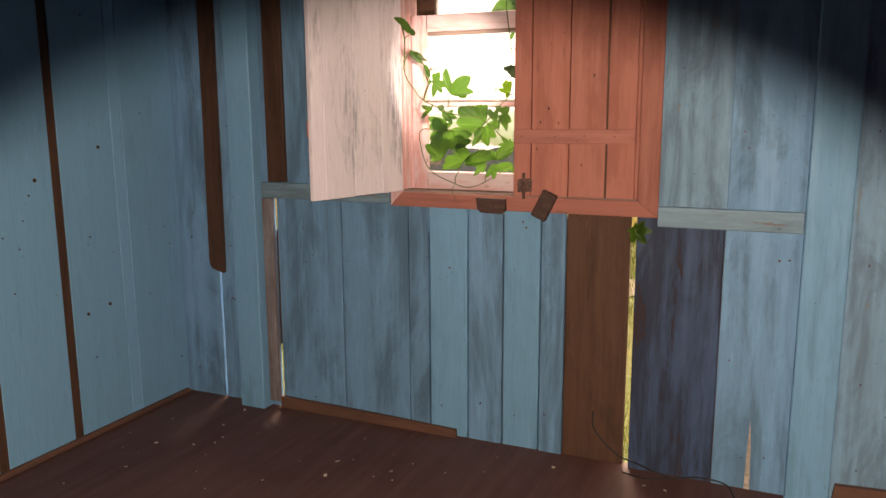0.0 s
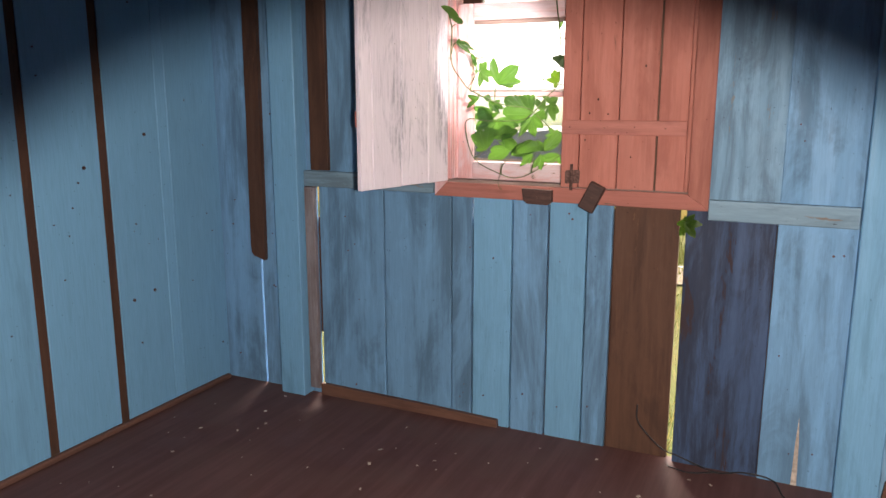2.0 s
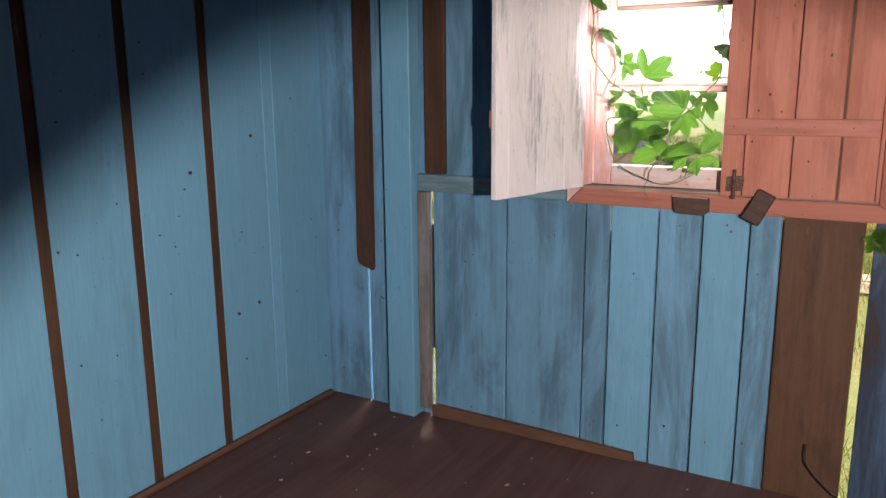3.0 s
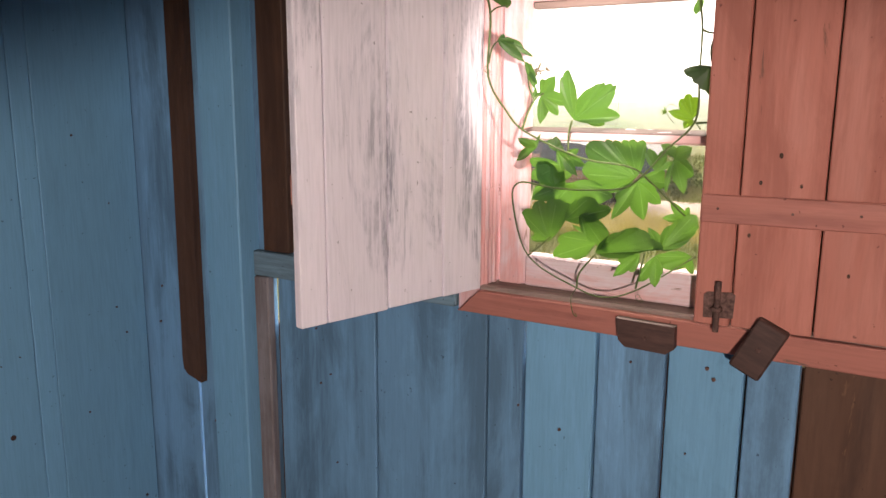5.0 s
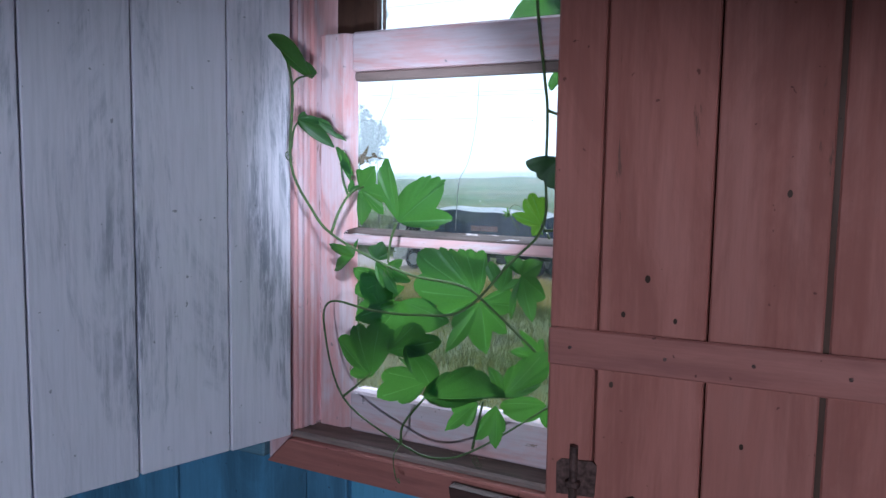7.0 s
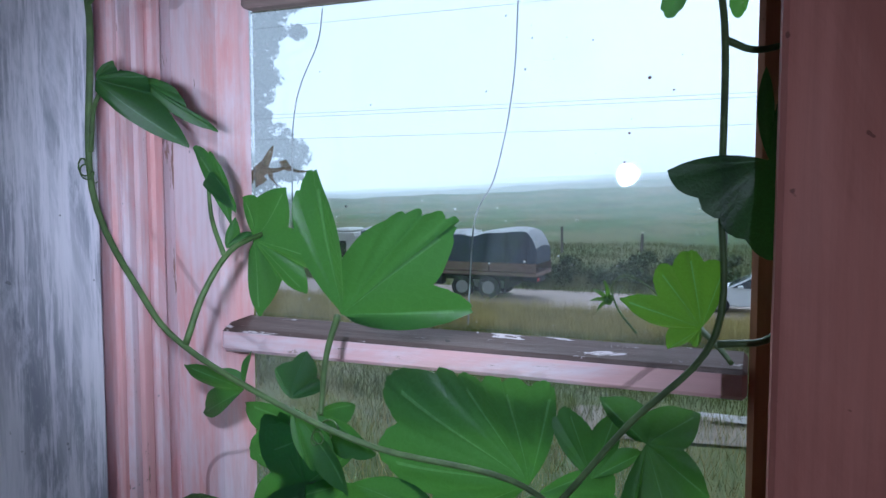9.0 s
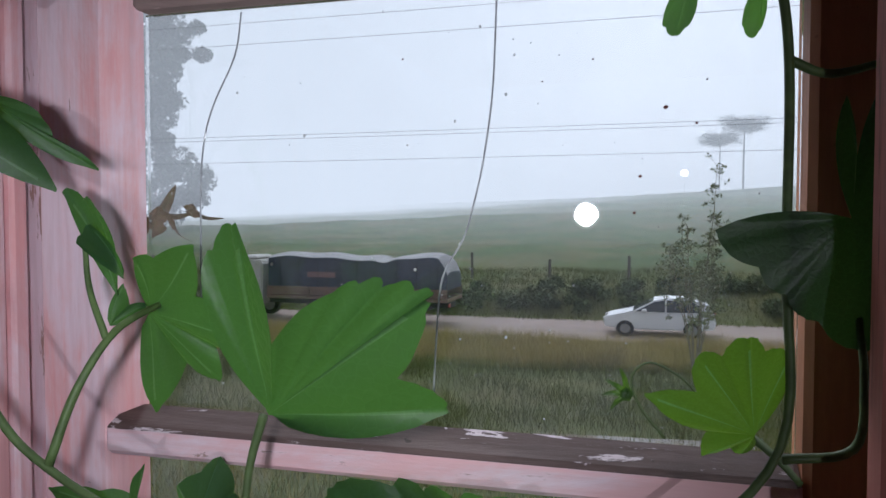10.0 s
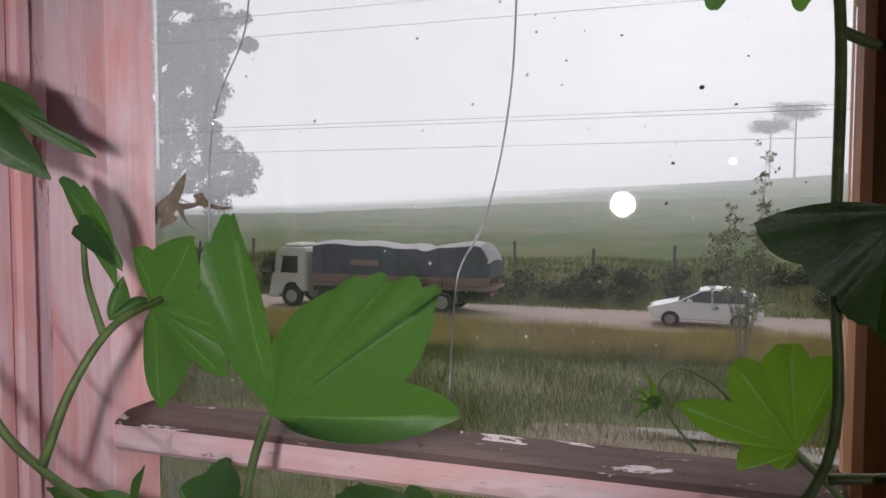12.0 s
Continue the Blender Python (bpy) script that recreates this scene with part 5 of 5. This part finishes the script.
def car(x, y):
    z = ground_at(x, y) + 0.03
    c = thing("car", "white hatchback car with dark windows", "car", at=(x, y, z))
    prof = [(0.03, 0.38), (0.0, 0.62), (0.12, 0.78), (0.95, 0.96), (1.75, 1.42), (2.1, 1.50), (3.0, 1.49), (3.55, 1.30), (3.78, 0.98), (3.84, 0.6), (3.78, 0.36), (3.38, 0.30), (3.33, 0.52), (3.2, 0.64), (2.96, 0.66), (2.78, 0.52), (2.72, 0.28), (1.08, 0.28), (1.02, 0.52), (0.88, 0.64), (0.62, 0.64), (0.48, 0.52), (0.42, 0.30)]
    bm = bmesh.new()
    prism(prof, -0.84, 0.84, bm)
    for v in bm.verts:
        if v.co.z > 1.0:
            v.co.y *= 1 - 0.28 * (v.co.z - 0.96)
    bmesh.ops.bevel(bm, geom=[e for e in bm.edges if abs(e.verts[0].co.y - e.verts[1].co.y) < 0.01 and abs(e.verts[0].co.y) > 0.5], offset=0.05, segments=3, affect="EDGES")
    body = part("body", bm, M_CAR, c)
    for s in (-1, 1):
        for outline in ([(1.12, 1.0), (1.78, 1.38), (2.12, 1.44), (2.12, 0.98)], [(2.18, 0.98), (2.18, 1.44), (2.98, 1.43), (3.35, 1.22), (3.3, 1.0)]):
            w = bmesh.new()
            prism(outline, -0.01, 0.01, w)
            for v in w.verts:
                v.co.y = s * (0.845 * (1 - 0.28 * (v.co.z - 0.96)) + 0.004) + v.co.y
            part("side_window", w, M_DARKGLASS, body)
    ws = box(-0.01, 0.01, -0.66, 0.66, 0.04, 0.86, 0.004)
    part("windscreen", moved(ws, pose(0.98, 0, 0.985, 0, 60.5, 0)), M_DARKGLASS, body)
    for s in (-0.62, 0.62):
        part("headlight", moved(box(-0.16, 0.16, -0.14, 0.14, -0.06, 0.06, 0.03), pose(0.12, s, 0.70, 0, -12, 0)), M_LAMP, body)
        part("rear_lamp", box(3.72, 3.82, s - 0.16, s + 0.16, 0.85, 1.1, 0.03), M_RED, body)
    part("mirror", box(1.32, 1.5, -1.0, -0.84, 0.96, 1.1, 0.03), M_CAR, body)
    for xx in (0.75, 3.06):
        for s in (-0.77, 0.77):
            wheel(c, xx, s, 0.31, 0.2, 0.0)
    return c


car(-3.1, 33.3).scale = (1.06, 1.0, 0.97)


# ---- planks of the room, last ----
edges = [YB, -2.25, -1.9, -1.55, -1.2, -0.85, -0.5, -0.14, 0.21, 0.56, 0.92, 1.27, 1.645, 1.985, 2.338]
for a, b in zip(edges, edges[1:]):
    part("board", box(XL - 0.0085, XL + rnd.uniform(-0.002, 0.001), a + 0.021, b - 0.021, 0.0, TOP, 0.003), M_BLUE_SAWN, wall_west)
for a, b in ((2.359, 2.636), (2.638, 2.696), (2.698, 3.015)):
    part("board", box(XL - 0.0085, XL, a, b, 0.0, TOP, 0.002), M_BLUE_SAWN, wall_west)


def wall_board(x0, x1, z0, z1, mat, y=YW, gap=0.0015):
    part("board", box(x0 + gap, x1 - gap, y, y + 0.024, z0, z1, 0.003), mat, wall_north)


full = [(-2.72, -2.475, M_BLUE), (-2.468, -2.33, M_BLUE), (-2.33, -2.145, M_BLUE)]
for a, b, m in full:
    wall_board(a, b, -0.02, TOP, m)
wall_board(-2.127, -1.785, -0.02, TOP, M_BLUE)
wall_board(-1.785, -1.50, 1.0, TOP, M_BLUE)
for a, b, m in ((-1.785, -1.452, M_BLUE), (-1.452, -1.355, M_BLUE), (-1.355, -1.178, M_BLUE_CLEAN), (-1.178, -1.024, M_BLUE), (-1.024, -0.865, M_BLUE_CLEAN), (-0.865, -0.762, M_BLUE)):
    wall_board(a, b, -0.02, 1.012, m, YW + rnd.uniform(-0.003, 0.004), 0.0034)
wall_board(-0.762, -0.515, -0.03, 1.012, M_BROWN, YW + 0.006)
wall_board(-0.492, -0.18, -0.04, 1.012, M_DARK_BLUE, 3.004)
wall_board(-0.18, 0.08, -0.04, TOP, M_BLUE, 3.0)
wall_board(-0.425, -0.165, 1.012, TOP, M_MOTTLED, 3.004)
wall_board(0.08, 0.215, -0.04, TOP, M_BLUE, 3.003)
wall_board(0.215, 0.562, -0.04, TOP, M_MOTTLED, 2.99)
wall_board(-1.50, -1.2, 2.12, TOP, M_BLUE)
wall_board(-1.2, -0.85, 2.12, TOP, M_BLUE)
wall_board(-0.85, -0.425, 2.12, TOP, M_BLUE)
# outer cover strips over the joints; the open slit has none
part("joint_strip", box(-2.165, -2.11, 3.046, 3.062, 0.3, 0.86, 0.003), M_BROWN, wall_north)
part("joint_strip", box(-2.165, -2.11, 3.046, 3.062, 1.01, TOP, 0.003), M_BROWN, wall_north)
for x in (-2.33, -1.785, -1.452, -1.355, -1.178, -1.024, -0.865, -0.762, -0.18, 0.08, 0.215, 0.53):
    z1 = (0.90 if x == -1.355 else 0.98) if -1.5 < x < -0.5 else TOP
    part("joint_strip", box(x - 0.025, x + 0.025, 3.046, 3.062, 0.02 if x < -2.3 else -0.05, z1, 0.003), M_BROWN, wall_north)
part("sole_beam", box(XL - 0.06, XR + 0.06, 3.046, 3.13, -0.16, -0.052, 0.004), M_BROWN_ALONG, wall_north)
for i in range(10):
    y0 = YB + i * 0.44
    if y0 + 0.44 <= 1.84:
        part("board", box(XR, XR + 0.03, y0 + 0.002, y0 + 0.438, -0.03, TOP, 0.003), M_BLUE_CLEAN, wall_east)
part("board", box(XR, XR + 0.03, 2.80, 3.03, -0.03, TOP, 0.003), M_BLUE_CLEAN, wall_east)
part("board", box(XR, XR + 0.03, 1.80, 2.80, 2.2, TOP, 0.003), M_BLUE_CLEAN, wall_east)
for i in range(13):
    x0 = XL + i * 0.252
    part("board", box(x0, x0 + 0.25, YB - 0.025, YB, 0.0, TOP, 0.003), M_BLUE, wall_south)

for k in range(46):
    x, z = rnd.choice((-2.6, -2.4, -1.95, -1.62, -1.4, -1.27, -1.1, -0.94, -0.8, -0.1, 0.02, 0.3, 0.45)) + rnd.uniform(-0.04, 0.04), rnd.choice((0.1, 0.12, 0.5, 0.75, 0.92, 1.3, 1.6)) + rnd.uniform(-0.05, 0.05)
    if z > 1.0 and -1.6 < x < -0.4:
        continue
    yy = 2.9885 if x > 0.2 else 2.9985 if x > -0.2 else YW - 0.004
    part("nail", cylinder(rnd.uniform(0.002, 0.0045), 0.004, pose(x, yy, z, 90), sides=8), M_IRON, wall_north)
for k in range(40):
    y, z = rnd.choice((1.45, 1.8, 2.15, 2.5, 2.85)) + rnd.uniform(-0.12, 0.12), rnd.uniform(0.1, 1.8)
    part("nail", cylinder(rnd.choice((0.002, 0.003, 0.004, 0.0075)), 0.004, pose(XL + 0.0015, y, z, 0, 90), sides=8), M_BLOCK, wall_west)
# pale sliver that paints the daylight showing through a split board
part("split", prism([(-0.062, 0.0), (-0.042, 0.0), (-0.046, 0.16), (-0.053, 0.27), (-0.058, 0.17)], 2.9975, 3.0035), M_DEBRIS, wall_north, "split in the blue board, light through it painted pale")
